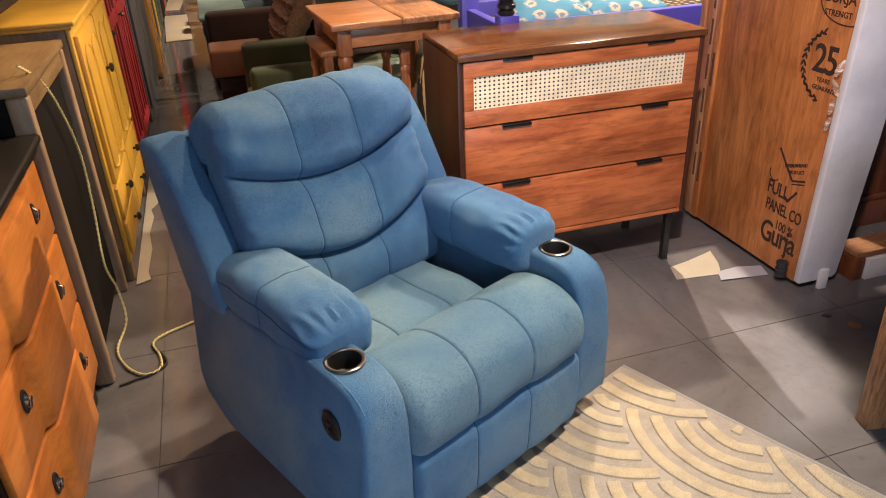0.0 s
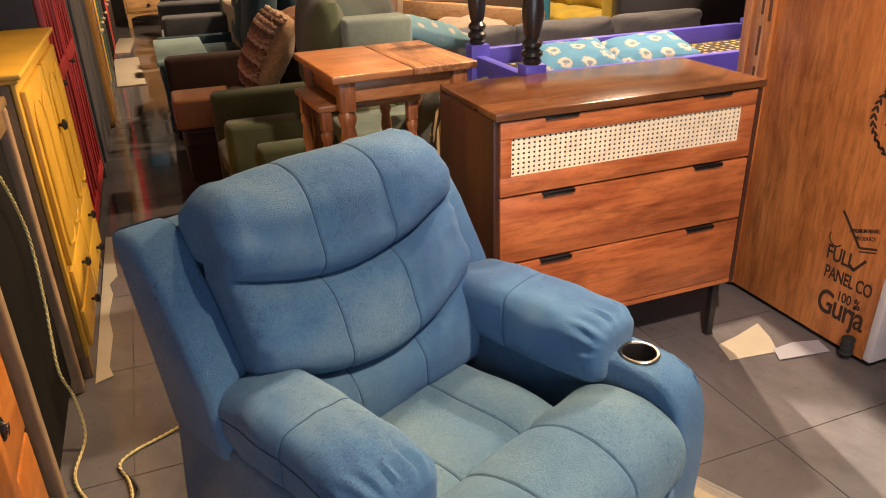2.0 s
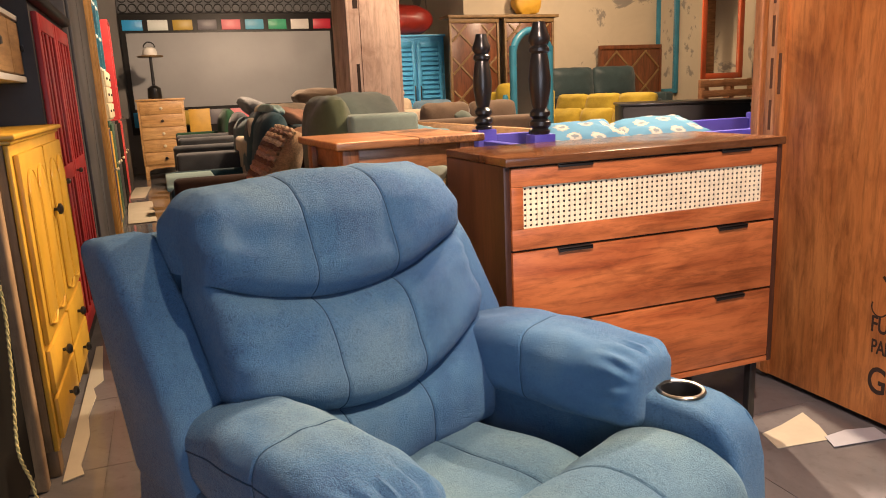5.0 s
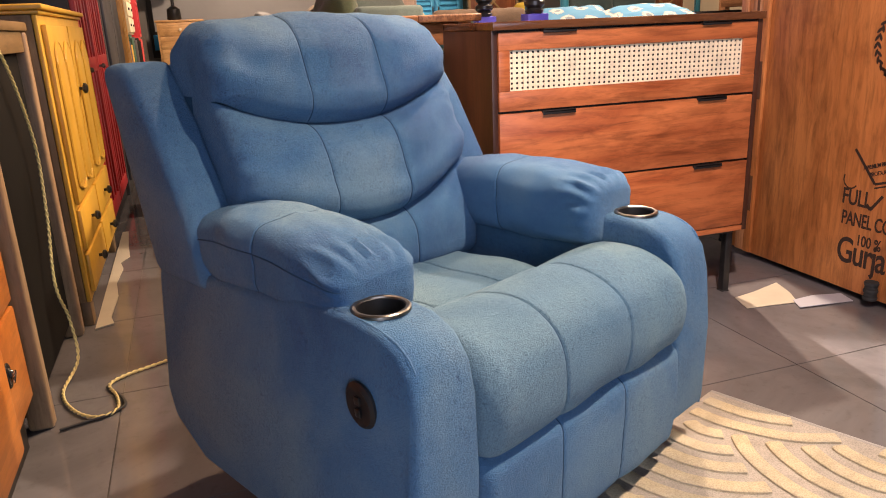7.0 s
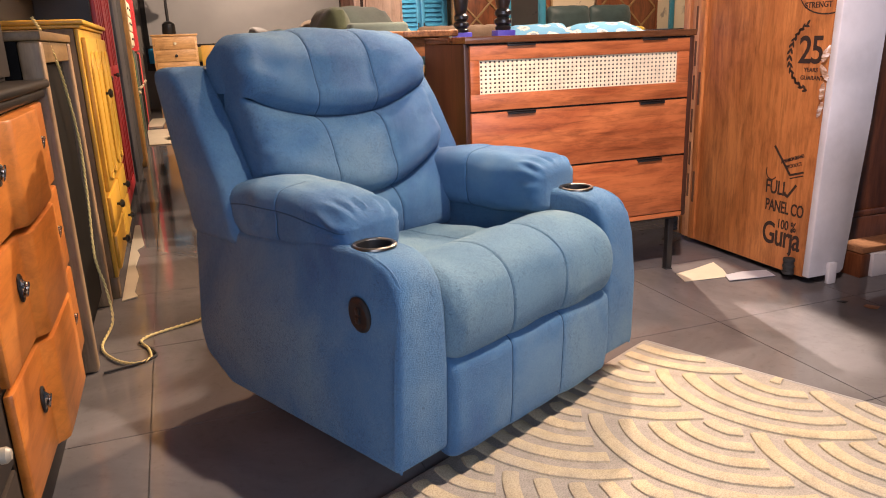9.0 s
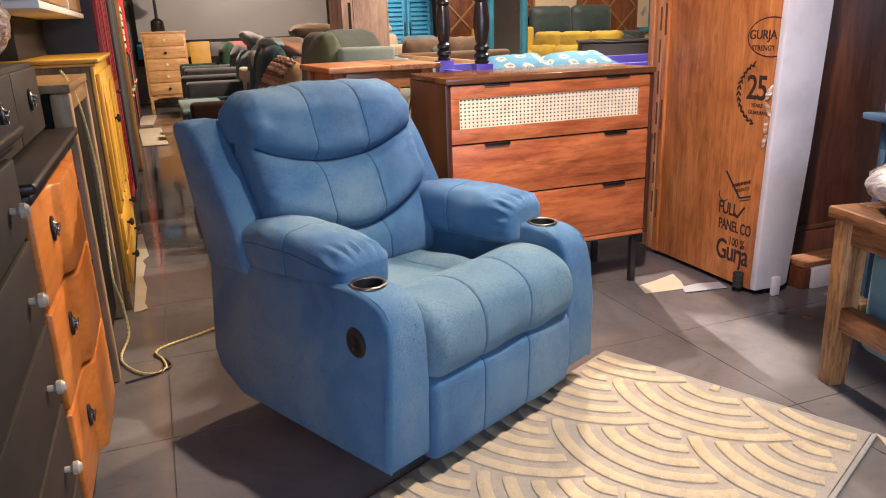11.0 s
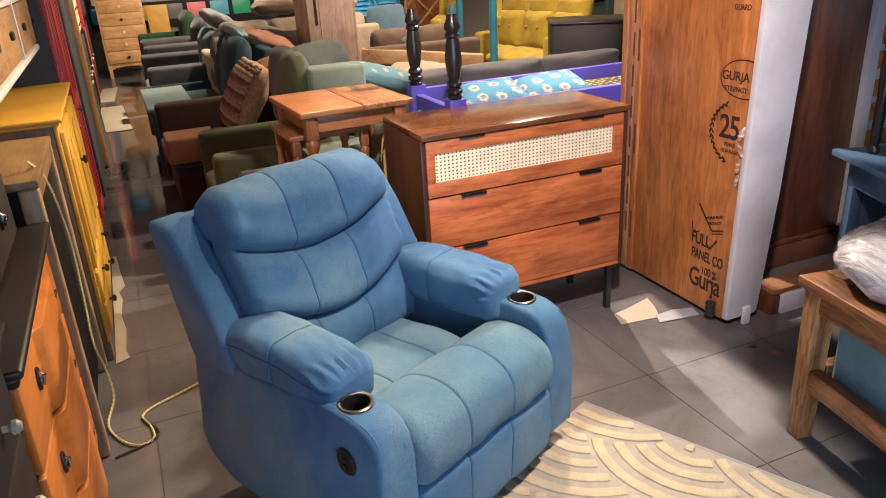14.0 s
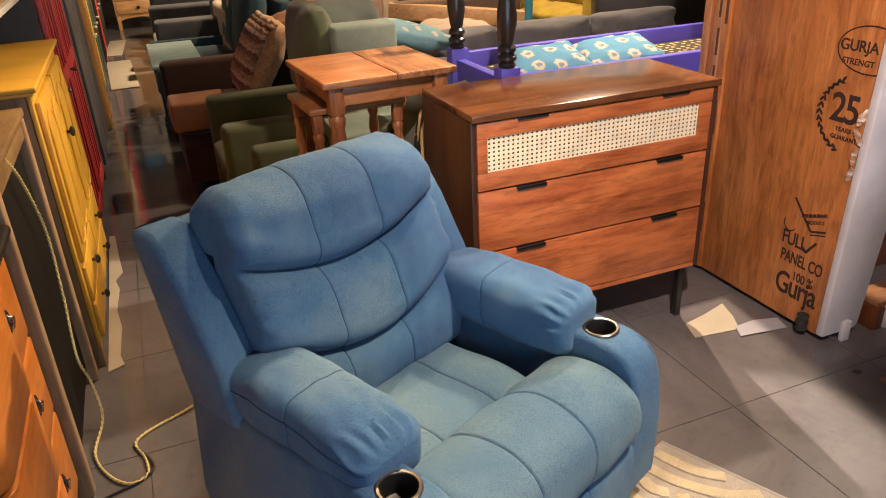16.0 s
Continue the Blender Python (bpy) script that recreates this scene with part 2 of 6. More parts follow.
STOOLWOOD = wood("stool_wood", (0.26, 0.095, 0.035), (0.46, 0.21, 0.085), "x", 0.35, 1.4, 0.5, 0.2)
STOOLLEG = wood("stool_leg_wood", (0.22, 0.075, 0.030), (0.38, 0.155, 0.062), "z", 0.4, 1.4, 0.5)
LUMBER = wood("rough_lumber", (0.20, 0.085, 0.036), (0.36, 0.17, 0.075), "x", 0.7, 1.3, 0.5)
ORANGE = wood("orange_wood", (0.52, 0.158, 0.022), (0.70, 0.250, 0.045), "y", 0.4, 0.8, 0.25, 0.2)
EBONY = wood("ebonised_wood", (0.007, 0.006, 0.005), (0.015, 0.011, 0.009), "y", 0.42, 1.0, 0.4, 0.05)
DARKOAK = wood("dark_brown_wood", (0.012, 0.008, 0.006), (0.026, 0.017, 0.011), "y", 0.6, 1.0, 0.4)
TAN = wood("tan_wood", (0.15, 0.092, 0.042), (0.24, 0.152, 0.072), "z", 0.55, 1.0, 0.35)
# Brighter copy of the tan wood: light on the posts put into colour.
POSTLIT = wood("lit_tan_wood", (0.30, 0.19, 0.105), (0.44, 0.30, 0.17), "z", 0.5, 1.0, 0.35)
TANY = wood("tan_top_wood", (0.19, 0.115, 0.045), (0.29, 0.18, 0.075), "y", 0.5, 1.0, 0.35)
TANLIGHT = wood("light_tan_wood", (0.36, 0.20, 0.080), (0.48, 0.29, 0.125), "y", 0.5, 1.0, 0.35)
HONEY = wood("honey_wood", (0.56, 0.27, 0.062), (0.72, 0.40, 0.12), "z", 0.45, 1.0, 0.35)
PINE = wood("pine_wood", (0.50, 0.27, 0.095), (0.66, 0.40, 0.17), "x", 0.45, 1.0, 0.35)
YELLOW = paint("yellow_paint", (0.60, 0.34, 0.036), 0.45, 0.2, 5)
ORANGERED = paint("orange_red_paint", (0.46, 0.085, 0.028), 0.4, 0.25, 5)
RED = paint("red_paint", (0.60, 0.052, 0.056), 0.4, 0.25, 5)
CHARCOAL = paint("charcoal_paint", (0.045, 0.047, 0.052), 0.5, 0.35, 3)
SLATE = paint("slate_paint", (0.15, 0.147, 0.153), 0.5, 0.35, 3)
DARKPANEL = paint("dark_panel", (0.009, 0.008, 0.007), 0.7, 0.4, 4, 0.0, 0.12)
CREAM = paint("cream_paint", (0.66, 0.58, 0.40), 0.5, 0.2, 4)
WHITE = paint("white_paint", (0.70, 0.68, 0.64), 0.45, 0.12, 4)
TEALP = paint("teal_paint", (0.035, 0.22, 0.33), 0.4, 0.25, 5)
SKY = paint("sky_blue_paint", (0.06, 0.34, 0.62), 0.4, 0.2, 5)
NAVY = paint("navy_paint", (0.020, 0.025, 0.075), 0.4, 0.3, 5)
FOREST = paint("green_paint", (0.03, 0.09, 0.06), 0.5, 0.3, 5)
INDIGO = paint("indigo_paint", (0.075, 0.065, 0.40), 0.4, 0.2, 4)
DUSTBLUE = paint("dusty_blue_paint", (0.075, 0.14, 0.25), 0.35, 0.25, 5)
OLIVE = cloth("olive_cloth", (0.070, 0.080, 0.040), 0.7)
SAGE = cloth("sage_cloth", (0.135, 0.165, 0.135), 0.75)
TEALC = cloth("teal_cloth", (0.035, 0.080, 0.100), 0.7)
PALETEAL = cloth("pale_teal_cloth", (0.30, 0.44, 0.43), 0.8)
GREYC = cloth("grey_cloth", (0.17, 0.175, 0.185), 0.75)
DARKGREY = cloth("dark_grey_cloth", (0.055, 0.058, 0.065), 0.7)
BROWNC = cloth("brown_cloth", (0.045, 0.022, 0.013), 0.7)
TANLEATHER = cloth("tan_leather", (0.30, 0.13, 0.052), 0.85, 90, 0.5)
TAUPE = cloth("taupe_cloth", (0.155, 0.105, 0.068), 0.75)
BEIGE = cloth("beige_cloth", (0.52, 0.42, 0.31), 0.85)
PEACH = cloth("peach_cloth", (0.62, 0.33, 0.22), 0.85)
GREEN = cloth("green_velvet", (0.015, 0.058, 0.028), 0.7)
MUSTARD = cloth("mustard_cloth", (0.50, 0.36, 0.045), 0.8)
BLUEGREY = cloth("blue_grey_cloth", (0.14, 0.24, 0.33), 0.8)
STEELBLUE = cloth("steel_blue_cloth", (0.15, 0.30, 0.38), 0.8, 200, 0.7)
DARKTEAL = cloth("dark_teal_leather", (0.035, 0.060, 0.064), 0.8, 80, 0.5)
FLORAL = dotted("floral_print", (0.060, 0.18, 0.28), (0.34, 0.325, 0.28), 11.0, 0.40, 0.85, (0.13, 0.155, 0.17))
SPOTTED = dotted("spotted_print", (0.20, 0.40, 0.47), (0.56, 0.56, 0.48), 11.0, 0.33)
GOLDPRINT = dotted("gold_print", (0.030, 0.024, 0.018), (0.46, 0.34, 0.16), 24.0, 0.36)
GLASSGREY = paint("grey_glass_board", (0.36, 0.365, 0.375), 0.5, 0.1, 1)
MIRROR = plain("mirror", (0.85, 0.85, 0.85), 0.02, 1.0)
RUGBASE = pile("rug_pile", (0.37, 0.335, 0.30))
RUGARC = pile("rug_cream_pile", (0.52, 0.435, 0.295))
RUGFRINGE = cloth("rug_binding", (0.27, 0.26, 0.255), 0.7, 300, 1.0)
TILE = glazed_tile()
GROUT = paint("grout", (0.10, 0.095, 0.09), 0.9)
WALL = plaster("cream_plaster", (0.56, 0.48, 0.35), (0.28, 0.25, 0.21), 0.60)
WALLDARK = plaster("grey_plaster", (0.20, 0.19, 0.18), (0.14, 0.13, 0.13), 0.6)
# Ceiling is out of view; kept dark so little light bounces off it.
CEILDARK = plaster("darkened_ceiling_plaster", (0.10, 0.09, 0.08), (0.08, 0.075, 0.07), 0.7)
COLWOOD = wood("raw_plywood", (0.56, 0.39, 0.30), (0.70, 0.53, 0.43), "z", 0.6, 0.8, 0.3)
CABLE = plain("yellow_cable", (0.66, 0.55, 0.24), 0.5)
PAPER = paint("paper", (0.42, 0.37, 0.28), 0.8, 0.1)
PAPERWHITE = paint("white_paper", (0.36, 0.36, 0.40), 0.8, 0.08)
WRAP = clear_wrap("clear_film", (0.52, 0.50, 0.57))
WRAPRED = clear_wrap("film_over_red", (0.42, 0.30, 0.27))
FILM = clear_wrap("thin_film_on_wood", (0.46, 0.27, 0.17))
IVORY = paint("ivory_ceramic", (0.40, 0.36, 0.29), 0.35, 0.1)
RUBBER = plain("rubber", (0.02, 0.02, 0.02), 0.7)
WOVEN = cloth("woven_cloth", (0.58, 0.37, 0.21), 0.45, 140, 0.95, 30, 0.9)
WOVENPALE = cloth("pale_woven_cloth", (0.74, 0.55, 0.36), 0.5, 140, 0.95, 30, 0.9)
WOVENDARK = cloth("dark_woven_cloth", (0.27, 0.145, 0.085), 0.5, 140, 0.95, 30, 0.9)
REDVINYL = paint("red_vinyl", (0.32, 0.03, 0.02), 0.35, 0.3)


# ---- mesh helpers ----
def mesh_of(bm, name, smooth=False, angle=40):
    me = bpy.data.meshes.new(name)
    bmesh.ops.recalc_face_normals(bm, faces=bm.faces)
    bm.to_mesh(me)
    bm.free()
    if smooth:
        me.polygons.foreach_set("use_smooth", [True] * len(me.polygons))
        me.set_sharp_from_angle(angle=radians(angle))
    return me


def part(name, bm, mat, parent, label="", smooth=True, angle=40):
    ob = new(name, mesh_of(bm, name, smooth, angle))
    ob.data.materials.append(mat)
    ob.parent = parent
    if label:
        tagged(ob, label)
    return ob


def thing(name, label, category, m=None, group="", kind=""):
    ob = new(name)
    ob.empty_display_size = 0.1
    if m is not None:
        ob.matrix_world = m
    return tagged(ob, label, category, group, kind)


def solid(name, bm, mat, label, category, m=None, group="", kind="", smooth=True):
    ob = new(name, mesh_of(bm, name, smooth))
    ob.data.materials.append(mat)
    if m is not None:
        ob.matrix_world = m
    return tagged(ob, label, category, group, kind)


def box(x0, x1, y0, y1, z0, z1, bev=0.004, seg=2, bm=None):
    b2 = bmesh.new()
    bmesh.ops.create_cube(b2, size=1.0)
    for v in b2.verts:
        v.co = ((x0 + x1) / 2 + v.co.x * (x1 - x0), (y0 + y1) / 2 + v.co.y * (y1 - y0), (z0 + z1) / 2 + v.co.z * (z1 - z0))
    if bev > 0:
        bmesh.ops.bevel(b2, geom=b2.edges[:], offset=bev, segments=seg, profile=0.5, affect="EDGES")
    if bm is None:
        return b2
    return merge(bm, b2)


def merge(bm, other):
    me = bpy.data.meshes.new("tmp")
    other.to_mesh(me)
    other.free()
    bm.from_mesh(me)
    bpy.data.meshes.remove(me)
    return bm


def prism(profile, axis, a, b, bev=0.0, seg=2):
    """A closed outline in the two other axes, drawn out along axis from a to b."""
    bm = bmesh.new()

    def at(p, w):
        return {"x": (w, p[0], p[1]), "y": (p[0], w, p[1]), "z": (p[0], p[1], w)}[axis]
    lo = [bm.verts.new(at(p, a)) for p in profile]
    hi = [bm.verts.new(at(p, b)) for p in profile]
    bm.faces.new(lo)
    bm.faces.new(hi[::-1])
    n = len(profile)
    for i in range(n):
        bm.faces.new((lo[i], hi[i], hi[(i + 1) % n], lo[(i + 1) % n]))
    if bev:
        bmesh.ops.recalc_face_normals(bm, faces=bm.faces)
        es = [e for e in bm.edges if len(e.link_faces) == 2 and e.calc_face_angle(0) > 0.6]
        bmesh.ops.bevel(bm, geom=es, offset=bev, segments=seg, profile=0.5, affect="EDGES")
    return bm


def lathe(profile, n=20):
    """A turned form round z, from rows of radius and height."""
    bm = bmesh.new()
    rings = [[bm.verts.new((r * math.cos(6.28318 * k / n), r * math.sin(6.28318 * k / n), z)) for k in range(n)] for r, z in profile]
    for a, b in zip(rings, rings[1:]):
        for k in range(n):
            bm.faces.new((a[k], a[(k + 1) % n], b[(k + 1) % n], b[k]))
    bm.faces.new(rings[0][::-1])
    bm.faces.new(rings[-1])
    return bm


def tube(points, r, n=8):
    """A round cord along points, smoothed."""
    p = [Vector(q) for q in points]
    path = []
    for i in range(len(p) - 1):
        a, b, c, d = p[max(i - 1, 0)], p[i], p[i + 1], p[min(i + 2, len(p) - 1)]
        for k in range(6):
            t = k / 6
            path.append(0.5 * (2 * b + (c - a) * t + (2 * a - 5 * b + 4 * c - d) * t * t + (3 * b - a - 3 * c + d) * t ** 3))
    path.append(p[-1])
    bm = bmesh.new()
    rings = []
    for i, q in enumerate(path):
        d = (path[min(i + 1, len(path) - 1)] - path[max(i - 1, 0)]).normalized()
        s = d.cross(Vector((0.13, 0.21, 0.97))).normalized()
        u = d.cross(s)
        rings.append([bm.verts.new(q + r * (math.cos(6.28318 * k / n) * s + math.sin(6.28318 * k / n) * u)) for k in range(n)])
    for a, b in zip(rings, rings[1:]):
        for k in range(n):
            bm.faces.new((a[k], a[(k + 1) % n], b[(k + 1) % n], b[k]))
    bm.faces.new(rings[0])
    bm.faces.new(rings[-1])
    return bm


def cushion(w, d, h, e=0.35, rough=0.0, n=28, seed=0.0):
    """A stuffed cushion, w by d by h about its middle, with a soft squared outline."""
    bm = bmesh.new()
    bmesh.ops.create_cube(bm, size=2.0)
    bmesh.ops.subdivide_edges(bm, edges=bm.edges[:], cuts=max(4, n // 3), use_grid_fill=True)
    k = max(2.2, 2.0 / e)
    for v in bm.verts:
        x, y, z = v.co
        r = ((abs(x) ** k + abs(y) ** k) ** (3 / k) + abs(z) ** 3) ** (1 / 3)
        x, y, z = x / r, y / r, z / r
        flat = (abs(x) ** k + abs(y) ** k) ** (1 / k)
        z *= 1 - 0.30 * flat ** 3
        q = Vector((x * w / 2, y * d / 2, z * h / 2))
        if rough:
            q += Vector((0, 0, 1)) * rough * noise.noise(Vector((x * 2.5 + seed, y * 2.5, z)))
            q += q.normalized() * rough * 0.6 * noise.noise(Vector((x * 6 + seed, y * 6, z * 4)))
        v.co = q
    return bm


def moved(bm, m):
    bmesh.ops.transform(bm, matrix=m, verts=bm.verts)
    return bm


def smooth_loop(pts, steps):
    """A closed outline through pts, rounded."""
    n = len(pts)
    out = []
    for i in range(n):
        a, b, c, d = (Vector(pts[(i + k) % n]) for k in (-1, 0, 1, 2))
        for k in range(steps):
            t = k / steps
            out.append(0.5 * (2 * b + (c - a) * t + (2 * a - 5 * b + 4 * c - d) * t * t + (3 * b - a - 3 * c + d) * t ** 3))
    return out


SEAM_LINES = []
RUN_LINES = []


def padded(name, bm, label, mat=None):
    """A pad of the recliner with its stitched seam lines."""
    lines = [q[::2] + q[:1] for q in SEAM_LINES] + [q[::2] for q in RUN_LINES]
    ob = part(name, bm, mat or SUEDE, chair, label)
    for q in lines:
        part("seam", tube(q, 0.0013, 5), STITCH, ob, "dark stitched seam")
    return ob


def roll(loop, a, b, n, seams=(), depth=0.008, ends=0.04, warp=None, wrinkle=0.0, axis="x", seed=0.0, steps=5, power=0.5, runs=()):
    """An upholstered roll: a rounded outline drawn out along axis, drawn in at seams and at both ends."""
    prof = smooth_loop(loop, steps)
    m = len(prof)
    cen = sum(prof, Vector((0, 0))) / m
    nor = []
    area = sum(prof[i].x * prof[(i + 1) % m].y - prof[(i + 1) % m].x * prof[i].y for i in range(m))
    for i in range(m):
        d = (prof[(i + 1) % m] - prof[i - 1]).normalized()
        q = Vector((d.y, -d.x))
        nor.append(q if area > 0 else -q)
    bm = bmesh.new()
    rings = []
    SEAM_LINES.clear()
    RUN_LINES.clear()
    first, last = ends if isinstance(ends, tuple) else (ends, ends)
    spots = [a + (b - a) * (0.5 - 0.5 * math.cos(math.pi * k / n)) for k in range(n + 1)]
    for q in seams:
        spots = [w for w in spots if abs(w - q) > 0.012] + [q + o for o in (-0.011, -0.007, -0.0045, -0.0025, 0.0, 0.0025, 0.0045, 0.007, 0.011)]
    for w in sorted(spots):
        ins = 0.0
        for e, reach in ((w - a, first), (b - w, last)):
            if e < reach:
                ins += reach * (1 - (1 - (1 - max(0.0, e) / reach) ** 2) ** power)
        for q in seams:
            ins += depth * 0.55 * math.exp(-((w - q) / 0.003) ** 2) + depth * 0.35 * math.exp(-((w - q) / 0.028) ** 2)
        ring = []
        for p, nn in zip(prof, nor):
            r = p - nn * min(ins, max(0.0, (p - cen).length - 0.01))
            if wrinkle:
                r += nn * wrinkle * noise.noise(Vector((w * 9 + seed, p.x * 9, p.y * 9)))
            co = Vector((w, r.x, r.y)) if axis == "x" else Vector((r.x, w, r.y))
            if warp:
                co = warp(co)
            ring.append(bm.verts.new(co))
        if w in seams:
            SEAM_LINES.append([v.co + (Vector((0, nn.x, nn.y)) if axis == "x" else Vector((nn.x, 0, nn.y))) * 0.0006 for v, nn in zip(ring, nor)])
        rings.append(ring)
    for j in runs:
        nn = Vector((0, nor[j].x, nor[j].y)) if axis == "x" else Vector((nor[j].x, 0, nor[j].y))
        RUN_LINES.append([r[j].co + nn * 0.0008 for r in rings[6:-6]])
    for p, q in zip(rings, rings[1:]):
        for i in range(m):
            bm.faces.new((p[i], p[(i + 1) % m], q[(i + 1) % m], q[i]))
    bm.faces.new(rings[0][::-1])
    bm.faces.new(rings[-1])
    return bm


def cut(bm, cutter):
    """The solid bm less the solid cutter, as a new bmesh."""
    a, c = new("cut_a", mesh_of(bm, "cut_a")), new("cut_b", mesh_of(cutter, "cut_b"))
    mod = a.modifiers.new("cut", "BOOLEAN")
    mod.operation, mod.object, mod.solver = "DIFFERENCE", c, "EXACT"
    me = bpy.data.meshes.new_from_object(a.evaluated_get(bpy.context.evaluated_depsgraph_get()))
    out = bmesh.new()
    out.from_mesh(me)
    for o in (a, c):
        d = o.data
        bpy.data.objects.remove(o)
        bpy.data.meshes.remove(d)
    bpy.data.meshes.remove(me)
    return out


def writing(body, size, m, mat, parent, name="lettering", label="", space=1.0, squeeze=1.0):
    cu = bpy.data.curves.new("text", "FONT")
    cu.body, cu.size, cu.extrude, cu.align_x, cu.space_character = body, size, 0.0006, "CENTER", space
    cu.offset = size * 0.014
    ob = new("text", cu)
    me = bpy.data.meshes.new_from_object(ob.evaluated_get(bpy.context.evaluated_depsgraph_get()))
    bpy.data.objects.remove(ob)
    bpy.data.curves.remove(cu)
    me.materials.clear()
    me.materials.append(mat)
    me.transform(m @ Matrix.Diagonal((squeeze, 1, 1, 1)))
    o = new(name, me)
    o.parent = parent
    if label:
        tagged(o, label)
    return o


# ---- the shop: floor, walls, ceiling ----
floor = solid("floor", box(-2.6, 6.6, -1.75, 14.2, -0.15, -0.004, 0), GROUT, "pale glazed tile floor with thin dark joints", "floor", kind="structure", smooth=False)
solid("ceiling", box(-2.6, 6.6, -1.75, 14.2, 3.4, 3.55, 0), CEILDARK, "unseen shop ceiling, darkened to cut bounced light", "ceiling", kind="structure", smooth=False)
solid("wall_west", box(-2.75, -2.6, -1.75, 14.2, -0.15, 3.55, 0), WALLDARK, "grey plastered side wall behind the cabinets", "wall", kind="structure", smooth=False)
solid("wall_east", box(6.6, 6.75, -1.75, 14.2, -0.15, 3.55, 0), WALL, "cream plastered side wall", "wall", kind="structure", smooth=False)
solid("wall_north", box(-2.6, 3.1, 14.2, 14.35, -0.15, 3.55, 0), WALLDARK, "grey plastered back wall behind the sample board", "wall", kind="structure", smooth=False)
solid("wall_north_jog", box(3.1, 6.6, 10.75, 14.35, -0.15, 3.55, 0), WALL, "cream plastered wall with peeling paint", "wall", kind="structure", smooth=False)
# Unseen closing wall, in dark plaster to deepen the room's shadows.
solid("wall_south", box(-2.75, 6.75, -1.9, -1.75, -0.15, 3.55, 0), WALLDARK, "unseen grey wall behind the camera, kept dark to cut bounced light", "wall", kind="structure", smooth=False)


# ---- the recliner ----
CHAIR = pose(-0.665, 1.881, 0, 0, 0, 25.5)
chair = thing("recliner", "blue suede recliner armchair with cup holders in both arms", "armchair", CHAIR)
SIDE = [(0.004, 0.10), (-0.004, 0.30), (0.0, 0.43), (0.012, 0.485), (0.040, 0.522), (0.085, 0.541), (0.15, 0.547), (0.30, 0.545),
        (0.36, 0.525), (0.79, 0.505), (0.812, 0.48), (0.80, 0.22), (0.775, 0.158), (0.655, 0.10)]
for flip in (False, True):
    bm = prism(SIDE, "x", 0.0, 0.150, 0.016, 3)
    for v in bm.verts:
        out = 1 - v.co.x / 0.150
        v.co.x += 0.030 * out * min(1.0, max(0.0, (v.co.z - 0.10) / 0.34))
        v.co.x -= 0.010 * out * math.sin(max(0.0, min(1.0, (v.co.z - 0.1) / 0.4)) * math.pi)
    bm = cut(bm, moved(lathe([(0.040, 0), (0.040, 0.3)], 32), pose(0.090, 0.144, 0.475)))
    if flip:
        moved(bm, Matrix.Translation((0.906, 0, 0)) @ Matrix.Diagonal((-1, 1, 1, 1)))
        bmesh.ops.reverse_faces(bm, faces=bm.faces)
    arm = part("arm", bm, SUEDE, chair, angle=35)
    cx = 0.816 if flip else 0.090
    part("cup_holder", moved(lathe([(0.001, 0.478), (0.037, 0.478), (0.0385, 0.50), (0.0385, 0.548), (0.0375, 0.547), (0.0365, 0.50), (0.001, 0.4815)], 32), pose(cx, 0.144, 0)), BLACK, arm, "black cup well in the armrest")
    rim = bmesh.new()
    k = 40
    rows = [[rim.verts.new((cx + r * math.cos(6.28318 * i / k), 0.144 + r * math.sin(6.28318 * i / k), z)) for i in range(k)] for r, z in ((0.0375, 0.546), (0.0390, 0.5500), (0.0440, 0.5508), (0.0468, 0.5488), (0.0472, 0.5445))]
    for a, b in zip(rows, rows[1:]):
        for i in range(k):
            rim.faces.new((a[i], a[(i + 1) % k], b[(i + 1) % k], b[i]))
    part("rim", rim, CHROME, arm, "brushed steel rim")
    # padded armrest
    c0 = 0.128 if not flip else 0.796
    mid, high, fall = (0.568, 0.078, 0.034) if not flip else (0.553, 0.086, 0.014)
    lp = [(c0 + 0.094 * math.copysign(abs(math.cos(t)) ** 0.52, math.cos(t)), mid + high * math.copysign(abs(math.sin(t)) ** 0.60, math.sin(t))) for t in [k * math.pi / 24 for k in range(48)]]

    def gather(co, c0=c0, mid=mid, high=high, fall=fall):
        """Pleats fan back from the front edge; the pad slopes down to both ends."""
        a = math.atan2(co.z - mid, co.x - c0)
        top = max(0.0, (co.z - mid + 0.018) / (high + 0.012))
        f = math.exp(-((co.y - 0.228) / 0.034) ** 2) * min(1.0, 0.35 + top)
        wr = 0.0050 * f * (math.sin(a * 17 + 2.5 * noise.noise(Vector((a * 2, co.y * 14, c0)))) - 0.6)
        wr += 0.0045 * noise.noise(Vector((co.x * 24, co.y * 15, co.z * 24 + c0)))
        droop = fall * max(0.0, (0.40 - co.y) / 0.21) ** 1.6 + 0.040 * max(0.0, (co.y - 0.50) / 0.2) ** 2
        return Vector((co.x + wr * math.cos(a), co.y, co.z + wr * math.sin(a) - droop * max(0.0, min(1.0, top + 0.2))))
    padded("arm_pad", roll(lp, 0.186, 0.715, 90, (0.45,) if flip else (0.42,), 0.005, (0.042, 0.085), gather, 0.004, "y", 3.0 if flip else 0.0, 3, 0.5, (3,) if flip else (69,)), "plump arm pad gathered at its front")
part("base", box(0.16, 0.73, 0.14, 0.72, 0.0, 0.14, 0.01), BLACK, chair, "dark base frame under the seat")
padded("footrest", roll([(0.002, 0.072), (-0.012, 0.12), (-0.016, 0.25), (-0.004, 0.296), (0.05, 0.300), (0.07, 0.20), (0.05, 0.078)], 0.151, 0.755, 60, (0.345, 0.541), 0.006, 0.022, None, 0.004), "quilted footrest panel folded under the seat")
